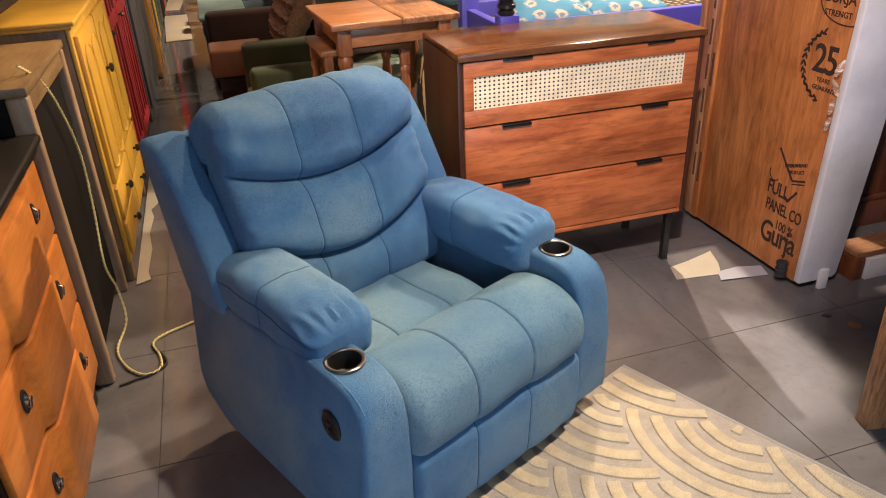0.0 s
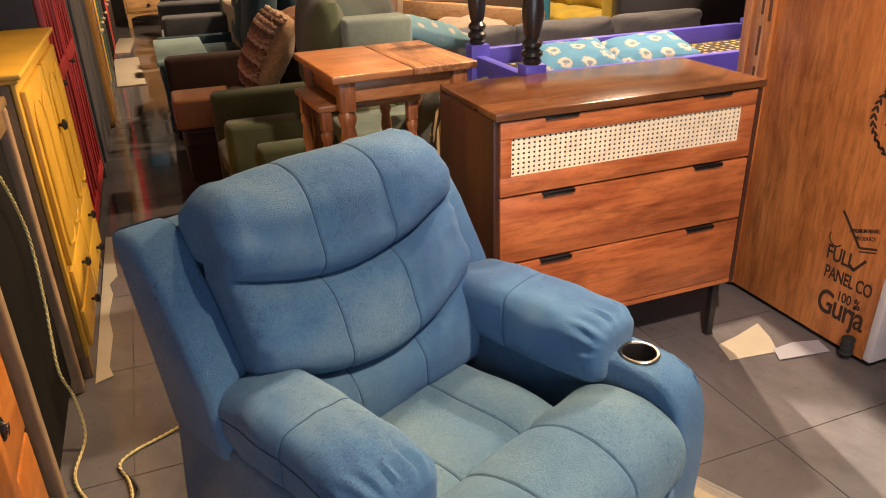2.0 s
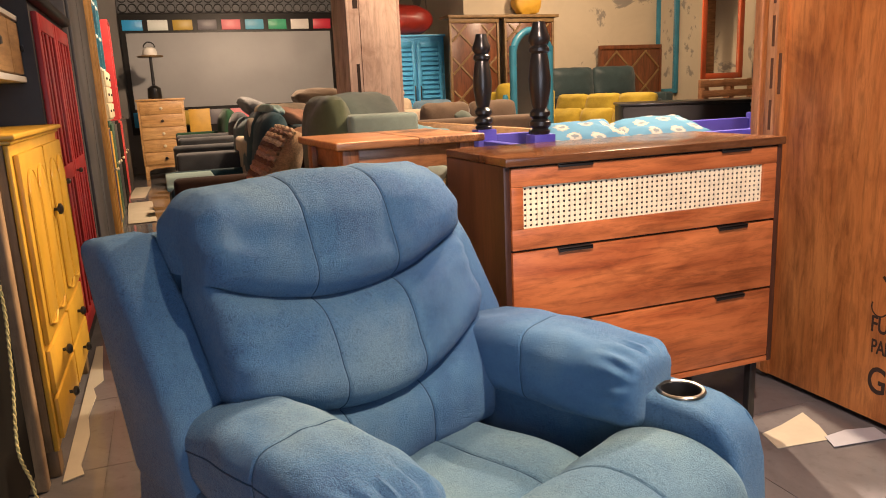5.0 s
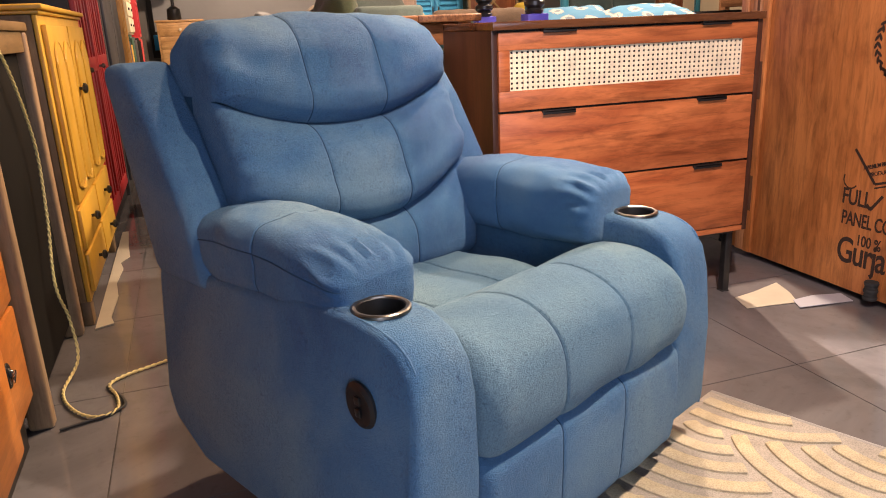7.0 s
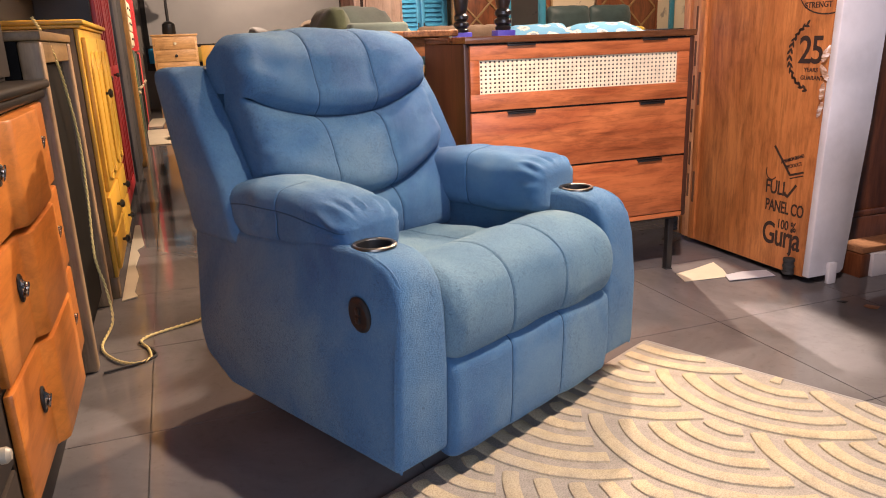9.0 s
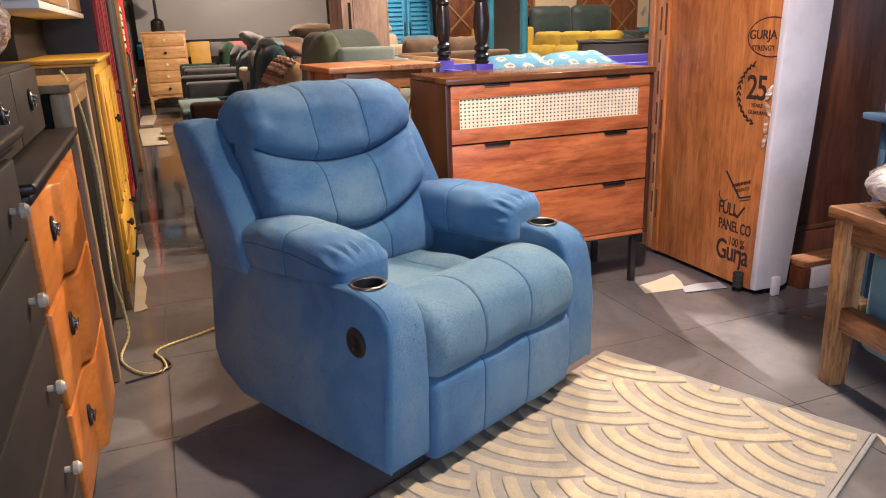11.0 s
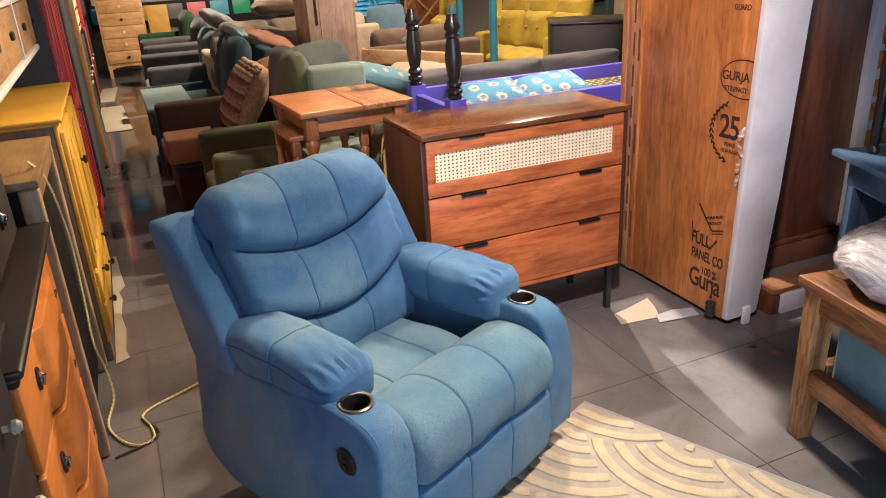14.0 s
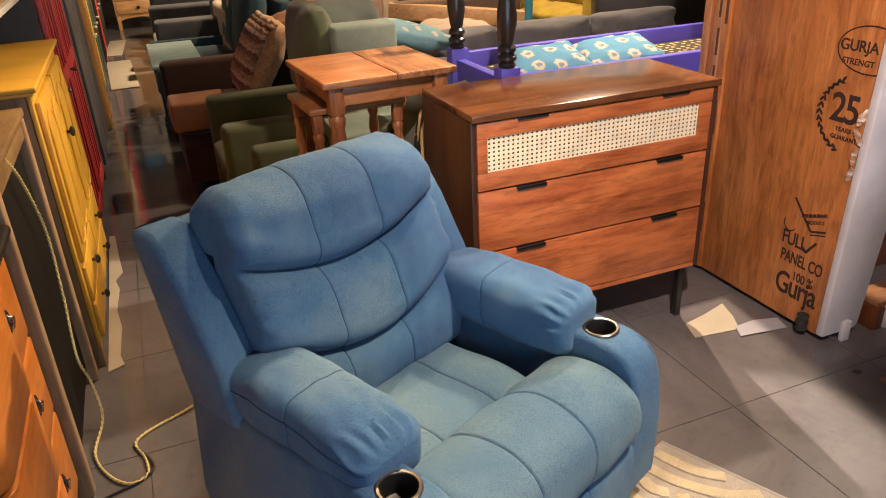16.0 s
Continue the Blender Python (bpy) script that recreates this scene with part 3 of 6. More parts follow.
padded("seat_front", roll([(0.006, 0.300), (-0.024, 0.345), (-0.026, 0.415), (0.006, 0.468), (0.08, 0.500), (0.165, 0.497), (0.235, 0.462), (0.262, 0.41), (0.20, 0.34), (0.08, 0.30)], 0.151, 0.755, 70, (0.345, 0.541), 0.009, 0.040, None, 0.007), "puffy front roll of the seat with sewn seams, rubbed nap with warm top light in its colour", SUEDELIT)
padded("seat", roll([(0.225, 0.33), (0.240, 0.404), (0.30, 0.432), (0.45, 0.428), (0.60, 0.415), (0.66, 0.37), (0.60, 0.32), (0.35, 0.31)], 0.190, 0.684, 60, (0.345, 0.541), 0.007, 0.035, None, 0.006), "seat cushion in three sewn panels, rubbed nap with warm top light in its colour", SUEDELIT)


BACK = [(0.590, 0.385), (0.560, 0.42), (0.546, 0.48), (0.552, 0.54), (0.570, 0.62), (0.588, 0.69), (0.613, 0.76), (0.636, 0.83), (0.650, 0.885), (0.668, 0.930), (0.706, 0.966), (0.765, 0.980), (0.825, 0.966), (0.862, 0.915), (0.868, 0.84)]


def back_line():
    """The backrest's middle line from the seat over the top, as points with outward normals and lengths."""
    p = [Vector(q) for q in BACK]
    way = []
    for i in range(len(p) - 1):
        a, b, c, d = p[max(i - 1, 0)], p[i], p[i + 1], p[min(i + 2, len(p) - 1)]
        for k in range(16):
            t = k / 16
            way.append(0.5 * (2 * b + (c - a) * t + (2 * a - 5 * b + 4 * c - d) * t * t + (3 * b - a - 3 * c + d) * t ** 3))
    way.append(p[-1])
    run = [0.0]
    for a, b in zip(way, way[1:]):
        run.append(run[-1] + (b - a).length)
    nor = []
    for i in range(len(way)):
        d = (way[min(i + 1, len(way) - 1)] - way[max(i - 1, 0)]).normalized()
        nor.append(Vector((-d.y, d.x)))
    return way, nor, run


LINE, LINE_N, RUN = back_line()


def on_back(s):
    s = max(0.0, min(RUN[-1] - 1e-6, s))
    i = next(k for k in range(len(RUN) - 1) if RUN[k + 1] > s)
    f = (s - RUN[i]) / (RUN[i + 1] - RUN[i])
    return LINE[i].lerp(LINE[i + 1], f), LINE_N[i].lerp(LINE_N[i + 1], f).normalized()


def run_at(z):
    i = next(k for k in range(len(LINE)) if LINE[k].y >= z)
    return RUN[i - 1] + (RUN[i] - RUN[i - 1]) * (z - LINE[i - 1].y) / (LINE[i].y - LINE[i - 1].y)


BACK_SEAMS = (-0.112, 0.090)


def back_pad(low, high, seed, rows=34, half=0.313, mid=0.443):
    """One pad of the backrest between two smiling creases; low and high give their heights over the width."""
    cols = [(-half + 0.04 + (2 * half - 0.08) * k / 44, 0.0) for k in range(45)]
    for q in BACK_SEAMS:
        cols = [c for c in cols if abs(c[0] - q) > 0.012] + [(q + o, 0.0) for o in (-0.011, -0.007, -0.0045, -0.0025, 0.0, 0.0025, 0.0045, 0.007, 0.011)]
    cols.sort()
    turn = [(half - 0.04 + 0.04 * math.sin(a), 0.04 * (1 - math.cos(a))) for a in [k * math.pi / 16 for k in range(1, 9)]] + [(half, 0.06), (half, 0.09), (half - 0.004, 0.125)]
    cols = [(-x, i) for x, i in reversed(turn)] + cols + turn
    bm = bmesh.new()
    SEAM_LINES.clear()
    RUN_LINES.clear()
    grid = []
    for x, inset in cols:
        e = x / half
        k = 1 - e * e
        s0, s1 = low(e), high(e)
        fade = 1 - 0.72 * abs(e) ** 8
        col, seam = [], min(abs(x - q) for q in BACK_SEAMS)
        line = []
        for j in range(rows + 1):
            t = 0.5 - 0.5 * math.cos(math.pi * j / rows)
            s = s0 + (s1 - s0) * t
            d0, d1 = t * (s1 - s0), (1 - t) * (s1 - s0)
            p, n = on_back(s)
            off = -0.044 * fade * math.exp(-d0 / 0.013) + 0.009 * math.exp(-((d0 - 0.05) / 0.035) ** 2)
            if s1 < RUN[-1] - 0.01:
                off -= 0.044 * fade * math.exp(-d1 / 0.026)
            off -= 0.0030 * math.exp(-(seam / 0.003) ** 2) + 0.0026 * math.exp(-(seam / 0.026) ** 2)
            off += 0.007 * noise.noise(Vector((x * 7 + seed, s * 7, 0.0))) + 0.0022 * noise.noise(Vector((x * 26, s * 22, seed)))
            off += 0.0035 * max(0.0, abs(e) - 0.80) / 0.2 * math.sin(s * 120 + 4 * noise.noise(Vector((s * 9, e, seed))))
            q = p + n * (off - inset)
            narrow = 1 - 0.10 * max(0.0, (q.y - 0.90) / 0.1) ** 1.5
            rise = max(0.0, min(1.0, (q.y - 0.84) / 0.12))
            co = Vector((mid + x * narrow, q.x - 0.012 * k, q.y + 0.012 * k * rise))
            v = bm.verts.new(co)
            col.append(v)
            line.append(co + Vector((0, n.x, n.y)) * 0.0006)
        if seam < 1e-6:
            RUN_LINES.append(line[2:-1])
        grid.append(col)
    for a, b in zip(grid, grid[1:]):
        for j in range(rows):
            bm.faces.new((a[j], b[j], b[j + 1], a[j + 1]))
    return bm


def smile(edge, middle):
    return lambda e: run_at(middle + (edge - middle) * e * e)


padded("headrest", back_pad(smile(0.838, 0.772), lambda e: RUN[-1] - 1e-4, 1.0, 44), "rounded headrest pad with two seams")
padded("back_pad", back_pad(smile(0.652, 0.552), smile(0.838, 0.772), 2.0), "middle backrest pad with two seams")
padded("lumbar_pad", back_pad(lambda e: 0.0, smile(0.652, 0.552), 4.0, 26), "lower backrest pad with two seams")
for flip in (False, True):
    bm = prism([(0.585, 0.48), (0.800, 0.48), (0.925, 0.885), (0.905, 0.905), (0.835, 0.905), (0.795, 0.882), (0.715, 0.78), (0.628, 0.63)], "x", 0.020, 0.135, 0.022, 3)
    for v in bm.verts:
        v.co.y += 0.022 * (1 if v.co.x > 0.09 else 0) * (1 if v.co.y < 0.82 else 0)
    if flip:
        moved(bm, Matrix.Translation((0.886, 0, 0)) @ Matrix.Diagonal((-1, 1, 1, 1)))
        bmesh.ops.reverse_faces(bm, faces=bm.faces)
    part("wing", bm, SUEDE, chair, "side wing of the backrest")
part("back_shell", prism([(0.72, 0.40), (0.83, 0.88), (0.90, 0.90), (0.93, 0.87), (0.835, 0.40), (0.78, 0.30)], "x", 0.05, 0.836, 0.02, 3), SUEDE, chair, "upholstered outer back")
but = part("switch_plate", moved(lathe([(0.030, 0), (0.034, 0.004), (0.034, 0.008), (0.028, 0.012), (0.018, 0.010), (0.001, 0.010)], 28), pose(0.0265, 0.120, 0.418, 0, -94, 0) @ Matrix.Diagonal((1.18, 1, 1, 1))), BLACK, chair, "oval black recliner switch plate")
for z in (0.408, 0.428):
    part("button", moved(box(-0.007, 0.007, -0.006, 0.006, 0, 0.004, 0.001), pose(0.0155, 0.120, z, 0, -94, 0)), BLACKGLOSS, but)
# stitched welts on the outer arm edge
for flip in (False, True):
    pts = []
    for y, z in SIDE[:9]:
        x = 0.030 * min(1.0, max(0.0, (z - 0.10) / 0.34)) + 0.012
        pts.append((x if not flip else 0.906 - x, y + (0.006 if z < 0.5 else 0.0), z + (0.0005 if z < 0.5 else -0.004)))
    part("welt", tube(pts, 0.0035, 6), SUEDE, chair, "raised welt along the arm edge")


# ---- the chest of drawers ----
chest = thing("chest_of_drawers", "red-brown wooden chest of drawers with cane front and black metal legs", "chest", pose(0, 0, 0))
X0, X1, Y0, Y1 = -0.056, 0.884, 3.0, 3.41
part("top", box(X0, X1, Y0 - 0.014, Y1, 0.932, 0.955, 0.003), CHESTTOP, chest, "polished brown wooden top")
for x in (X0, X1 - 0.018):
    part("side_panel", box(x, x + 0.018, Y0, Y1, 0.236, 0.9315, 0.002), CHESTDARK, chest, "dark brown side panel")
part("bottom_panel", box(X0 + 0.0185, X1 - 0.0185, Y0, Y1 - 0.01, 0.236, 0.254, 0.002), CHESTRED, chest)
part("back_panel", box(X0 + 0.0185, X1 - 0.0185, Y1 - 0.009, Y1 - 0.001, 0.2545, 0.931, 0), CHESTDARK, chest)
# Black sheet stands in for the shade between the drawer fronts.
part("gap_shade", box(X0 + 0.019, X1 - 0.019, Y0 + 0.02, Y0 + 0.03, 0.2545, 0.931, 0), BLACK, chest, "black sheet for the shade in the gaps between drawer fronts")
DX0, DX1 = X0 + 0.021, X1 - 0.021


def pull(x, z, parent):
    bm = box(x - 0.054, x + 0.054, Y0 - 0.012, Y0 + 0.006, z - 0.009, z - 0.002, 0.002)
    box(x - 0.054, x + 0.054, Y0 - 0.012, Y0 - 0.0095, z - 0.0135, z - 0.003, 0.001, 2, bm)
    part("handle", bm, BLACKMETAL, parent, "slim black edge pull")


top_drawer = new("drawer")
top_drawer.parent = chest
z0, z1 = 0.705, 0.926
cx0, cx1, cz0, cz1 = 0.0, 0.812, 0.762, 0.876
for name, b in (("rail", (DX0, DX1, z0, cz0)), ("rail", (DX0, DX1, cz1, z1)), ("stile", (DX0, cx0, cz0, cz1)), ("stile", (cx1, DX1, cz0, cz1))):
    part(name, box(b[0], b[1], Y0 - 0.002, Y0 + 0.018, b[2] + (0.0003 if name == "stile" else 0), b[3] - (0.0003 if name == "stile" else 0), 0.002), CHESTRED, top_drawer)
part("backing", box(cx0, cx1, Y0 + 0.013, Y0 + 0.016, cz0, cz1, 0), BLACK, top_drawer, "dark backing behind the cane")
bm = bmesh.new()
NX, NZ = 48, 8
sx, sz = (cx1 - cx0) / NX, (cz1 - cz0) / NZ
for i in range(NX + 1):
    x = cx0 + i * sx
    box(max(cx0, x - sx * 0.29), min(cx1, x + sx * 0.29), Y0 + 0.006, Y0 + 0.0075, cz0, cz1, 0, 1, bm)
for j in range(NZ + 1):
    z = cz0 + j * sz
    box(cx0, cx1, Y0 + 0.0078, Y0 + 0.0092, max(cz0, z - sz * 0.29), min(cz1, z + sz * 0.29), 0, 1, bm)
for d in (-1, 1):
    for i in range(-NZ, NX + NZ):
        a, b = (cx0 + (i + 0.5) * sx), (cx0 + (i + 0.5 + d * NZ) * sx)
        pts = [(a + (b - a) * t, cz0 + (cz1 - cz0) * t) for t in (0, 1)]
        if min(pts[0][0], pts[1][0]) < cx0 or max(pts[0][0], pts[1][0]) > cx1:
            continue
        w = 0.0016
        vs = [bm.verts.new((px, Y0 + 0.0055 - 0.0004 * d, pz)) for px, pz in ((pts[0][0] - w, cz0), (pts[0][0] + w, cz0), (pts[1][0] + w, cz1), (pts[1][0] - w, cz1))]
        bm.faces.new(vs)
part("cane_panel", bm, CANE, top_drawer, "pale woven cane panel", False)
for x in (0.155, 0.700):
    pull(x, 0.934, top_drawer)
for z0, z1 in ((0.487, 0.698), (0.258, 0.480)):
    d = part("drawer", box(DX0, DX1, Y0 - 0.002, Y0 + 0.018, z0, z1, 0.003), CHESTRED, chest, "red-brown drawer front with straight grain")
    for x in (0.155, 0.700):
        pull(x, z1 + 0.004, d)
for x in (X0 + 0.045, X1 - 0.035):
    for y in (Y0 + 0.05, Y1 - 0.05):
        leg = part("leg", box(x - 0.013, x + 0.013, y - 0.013, y + 0.013, 0.004, 0.217, 0.002), BLACKMETAL, chest, "square black metal leg")
        part("foot", box(x - 0.015, x + 0.015, y - 0.015, y + 0.015, 0, 0.0042, 0.001), RUBBER, leg)
bm = box(X0 + 0.03, X1 - 0.02, Y0 + 0.037, Y0 + 0.063, 0.2175, 0.2355, 0.002)
box(X0 + 0.03, X1 - 0.02, Y1 - 0.063, Y1 - 0.037, 0.2175, 0.2355, 0.002, 2, bm)
part("leg_frame", bm, BLACKMETAL, chest)


# ---- the packed plywood wardrobe and what stands beside it ----
pack = thing("packed_wardrobe", "tall plywood panel with printed stamps, edged with white foam", "wardrobe", pose(0, 0, 0))


def raked(bm, near=2.75):
    """Leans the near edge of the pack forward a little towards its top."""
    for v in bm.verts:
        if v.co.y < near:
            v.co.y -= 0.025 * v.co.z
    return bm


part("plywood_panel", raked(box(1.180, 1.200, 2.668, 3.325, 0.025, 2.25, 0.002)), PLY, pack, "stamped red-brown plywood sheet")
for k, (a, b, x) in enumerate(((3.3255, 3.375, 1.168), (3.3755, 3.405, 1.176), (3.4055, 3.44, 1.170))):
    part("edge_batten", box(x, 1.215, a, b, 0.03, 2.25, 0.003), PLYEDGE if k != 1 else PLY, pack, "plywood edge batten with a printed tape")
part("body", raked(box(1.2005, 1.34, 2.70, 3.40, 0.03, 2.24, 0.004)), BROWN, pack)
bm = prism([(1.176, 0.03), (1.335, 0.03), (1.35, 0.045), (1.385, 0.6), (1.405, 1.35), (1.42, 2.25), (1.176, 2.25)], "y", 2.634, 2.6665, 0.006)
raked(bm)
part("foam_edge", bm, FOAM, pack, "white foam sheet along the edge")
part("foam_foot", box(1.255, 1.295, 2.612, 2.632, 0.0, 0.085, 0.006), FOAM, pack, "white foam block")
for y, z in ((2.715, 0.06), (3.425, 0.075)):
    bm = bmesh.new()
    for i in range(5):
        merge(bm, moved(lathe([(0.021 - 0.003 * (i % 2), 0), (0.023 - 0.003 * (i % 2), 0.006), (0.021 - 0.003 * (i % 2), 0.012)], 14), pose(1.158, y, z - 0.03 + i * 0.0125)))
    part("castor", bm, RUBBER, pack, "ribbed black rubber wheel")


def stamp(body, size, y, z, space=1.0, squeeze=1.0, lean=0.0):
    """Ink lettering on the plywood, read from the west; y falls to the right."""
    m = Matrix.Translation((1.1788, y, z)) @ Matrix(((0, 0, -1, 0), (-1, 0, 0, 0), (0, 1, 0, 0), (0, 0, 0, 1))) @ pose(0, 0, 0, 0, 0, lean)
    writing(body, size, m, INK, pack, "stamp", "printed ink stamp", space, squeeze)


def ink_ring(cy, cz, ry, rz, w, a0=0.0, a1=6.2832, n=48):
    bm = bmesh.new()
    row = []
    for k in range(n + 1):
        t = a0 + (a1 - a0) * k / n
        row.append([bm.verts.new((1.1785, cy - (ry + s * w) * math.cos(t), cz + (rz + s * w) * math.sin(t))) for s in (-0.5, 0.5)])
    for p, q in zip(row, row[1:]):
        bm.faces.new((p[0], q[0], q[1], p[1]))
    part("stamp_ring", bm, INK, pack, "printed ink outline", False)


ink_ring(2.678, 1.063, 0.122, 0.074, 0.005, -1.12, -5.16)
stamp("GURJA", 0.050, 2.722, 1.055, 0.95)
stamp("STRENGT", 0.028, 2.716, 1.012)
stamp("25", 0.135, 2.728, 0.822, 0.9, 0.9)
stamp("YEARS", 0.022, 2.722, 0.790)
stamp("GUARANT", 0.022, 2.714, 0.762)
for k in range(13):
    t = 2.0 + k * 0.20
    y, z = 2.706 - 0.120 * math.cos(t), 0.845 + 0.122 * math.sin(t)
    for s in (-0.6, 0.6):
        bm = bmesh.new()
        bmesh.ops.create_circle(bm, cap_ends=True, segments=10, radius=0.5)
        moved(bm, Matrix.Translation((1.1786, y + s * 0.010 * math.cos(t), z + s * 0.010 * math.sin(t))) @ Matrix(((0, 0, -1, 0), (-1, 0, 0, 0), (0, 1, 0, 0), (0, 0, 0, 1))) @ pose(0, 0, 0, 0, 0, math.degrees(t) + 90 + s * 50) @ Matrix.Diagonal((0.026, 0.010, 1, 1)))
        part("stamp_leaf", bm, INK, pack, "printed laurel leaf", False)
stamp("A PREMIUM BRAND", 0.019, 2.764, 0.462, 0.9, 0.75, 20)
stamp("PRODUCT", 0.019, 2.755, 0.438, 1.0, 0.9, 18)
for (ya, za), (yb, zb), w in (((2.858, 0.508), (2.770, 0.405), 0.010), ((2.770, 0.405), (2.707, 0.425), 0.008), ((2.770, 0.392), (2.707, 0.412), 0.005), ((2.790, 0.335), (2.775, 0.318), 0.010), ((2.775, 0.318), (2.735, 0.372), 0.010)):
    d = Vector((0, yb - ya, zb - za)).normalized()
    p = Vector((0, -d.z, d.y)) * w / 2
    bm = bmesh.new()
    a, b = Vector((1.1785, ya, za)), Vector((1.1785, yb, zb))
    bm.faces.new([bm.verts.new(q) for q in (a - p, b - p, b + p, a + p)])
    part("stamp_stroke", bm, INK, pack, "printed ink stroke", False)
ink_ring(2.862, 0.405, 0.028, 0.030, 0.005, -0.6, -3.6, 20)
stamp("FULL", 0.076, 2.832, 0.322, 0.95, 0.72)
stamp("PANEL CO", 0.066, 2.785, 0.252, 0.95, 0.64)
stamp("100 %", 0.052, 2.765, 0.190, 1.0, 0.75)
stamp("Gurja", 0.125, 2.788, 0.120, 0.9, 0.75)
stamp("GUARD", 0.030, 2.72, 1.32, 1.0, 0.8)
for k in range(14):
    z = 0.22 + k * 0.145
    bm = box(1.1668, 1.168, 3.340, 3.352, z, z + 0.105, 0)
    part("tape_print", bm, FADED, pack, "faded print on the edge tape", False)
    bm = box(1.1648, 1.1656, 3.300, 3.314, z - 0.02, z + 0.12, 0)
    part("tape_print", bm, FADED, pack, "faded print on the edge tape", False) if k % 3 == 0 else bm.free()
part("tape", box(1.1655, 1.1795, 3.290, 3.3253, 0.03, 2.24, 0.001), PLY, pack, "clear packing tape over the plywood joint")
for k in range(4):
    q = cushion(0.020, 0.004, 0.060, 0.6, 0.010, 18, k * 1.7)
    z = 0.66 + 0.065 * k
    part("film_scrap", moved(q, pose(1.171, 2.674 - 0.025 * z, z, 12 * (k % 2), 25 * (k % 3) - 20, 80 + 9 * k)), FILM, pack, "torn scrap of clear film")

ward = thing("wardrobe", "tall dark brown polished wooden wardrobe side", "wardrobe", pose(0, 0, 0))
part("side_panel", box(1.47, 2.26, 3.0, 3.6, 0.12, 2.2, 0.004), BROWN, ward)
part("plinth", box(1.465, 2.26, 2.985, 3.6, 0.0, 0.12, 0.006), BROWN, ward, "moulded brown plinth")
part("moulding", box(1.465, 2.26, 2.985, 2.9995, 0.122, 0.15, 0.006), BROWN, ward)
part("white_edge", box(2.261, 2.325, 2.97, 3.6, 0.0, 2.2, 0.004), FOAM, ward, "white painted edge strip")
pal = thing("timber_offcuts", "short stacked timber planks lying on the floor", "planks", pose(0, 0, 0))
part("plank", box(1.43, 1.88, 2.625, 2.74, 0.095, 0.118, 0.003), LUMBER, pal)
part("plank", box(1.42, 1.47, 2.62, 2.74, 0.0, 0.092, 0.004), BROWN, pal, "dark plank end")
part("plank", box(1.475, 1.86, 2.61, 2.635, 0.0, 0.092, 0.003), FOAM, pal, "whitewashed plank")

# ---- the teak bed at the east ----
BED = pose(0.848, 1.960, 0, 0, 0, -10.5)
bed = thing("daybed", "teak daybed frame with a blue upholstered panel inside", "bed", BED)
for x, y in ((-0.035, -0.035), (1.25, -0.035), (-0.035, -1.75), (1.25, -1.75)):
    bm = prism([(x, y), (x + 0.085, y), (x + 0.085, y + 0.055), (x, y + 0.055)], "z", 0.0, 0.545, 0.005)
    for v in bm.verts:
        if v.co.z < 0.1:
            v.co.x = x + 0.035 + (v.co.x - x - 0.035) * 0.72
    leg = part("leg", bm, TEAK, bed, "teak leg with strong grain")
part("top_rail", box(-0.045, 0.055, -1.80, 0.045, 0.5455, 0.582, 0.006), TEAKY, bed, "flat teak top rail")
part("top_rail", box(0.056, 1.345, -0.03, 0.045, 0.5455, 0.582, 0.006), TEAK, bed, "flat teak top rail")
part("skirt", box(-0.02, 0.01, -1.694, -0.036, 0.475, 0.5445, 0.004), TEAKY, bed)
part("side_rail", box(-0.022, 0.022, -1.694, -0.036, 0.195, 0.272, 0.006), TEAKY, bed, "lower teak rail")
part("end_rail", box(0.052, 1.249, -0.03, 0.015, 0.195, 0.272, 0.006), TEAK, bed)
part("upholstered_panel", box(0.045, 1.22, -1.70, -0.045, 0.13, 0.465, 0.03, 3), STEELBLUE, bed, "steel-blue padded panel")
part("slat_base", box(0.0, 1.25, -1.72, -0.02, 0.515, 0.542, 0.004), TEAKY, bed)
pil = cushion(0.60, 0.80, 0.26, 0.5, 0.03, 40, 2.0)
pil = moved(pil, Matrix.Diagonal((1.35, 1.1, 0.80, 1)))
solid("wrapped_pillow", pil, WRAP, "grey pillow in crumpled clear plastic on the bed", "pillow", BED @ pose(0.41, -0.33, 0.692, 0, -7, 8))

DESK = pose(1.605, 2.50, 0, 0, 0, -22)
desk = thing("side_table", "dusty blue painted table with a flat top", "table", DESK)
part("tabletop", box(-0.06, 0.62, -0.45, 0.03, 0.735, 0.762, 0.006), DUSTBLUE, desk)
part("apron", box(0.0, 0.56, -0.40, -0.01, 0.62, 0.7345, 0.004), DUSTBLUE, desk)
for x in (0.0, 0.52):
    for y in (-0.40, -0.06):
        part("leg", box(x, x + 0.045, y, y + 0.045, 0.0, 0.62, 0.004), DUSTBLUE, desk)
part("front_panel", box(0.046, 0.519, -0.398, -0.385, 0.10, 0.6195, 0.003), DUSTBLUE, desk, "blue painted panel under the top")
part("back_board", box(0.05, 0.518, -0.052, -0.03, 0.12, 0.6195, 0.003), DUSTBLUE, desk)
POST = [(0.018, 0), (0.028, 0.01), (0.028, 0.03), (0.018, 0.045), (0.024, 0.06), (0.024, 0.30), (0.030, 0.42), (0.022, 0.50), (0.034, 0.53), (0.034, 0.56), (0.020, 0.58), (0.030, 0.62), (0.022, 0.66), (0.024, 0.70), (0.024, 1.1)]
chairb = thing("black_chair_frame", "black turned chair posts standing on the blue table", "chair", DESK @ pose(0.05, -0.07, 0.762))
for x in (0.0, 0.14, 0.28):
    part("post", moved(lathe([(r * 0.85, z * 0.8) for r, z in POST], 16), pose(x, 0, 0)), BLACKGLOSS, chairb, "turned black post")
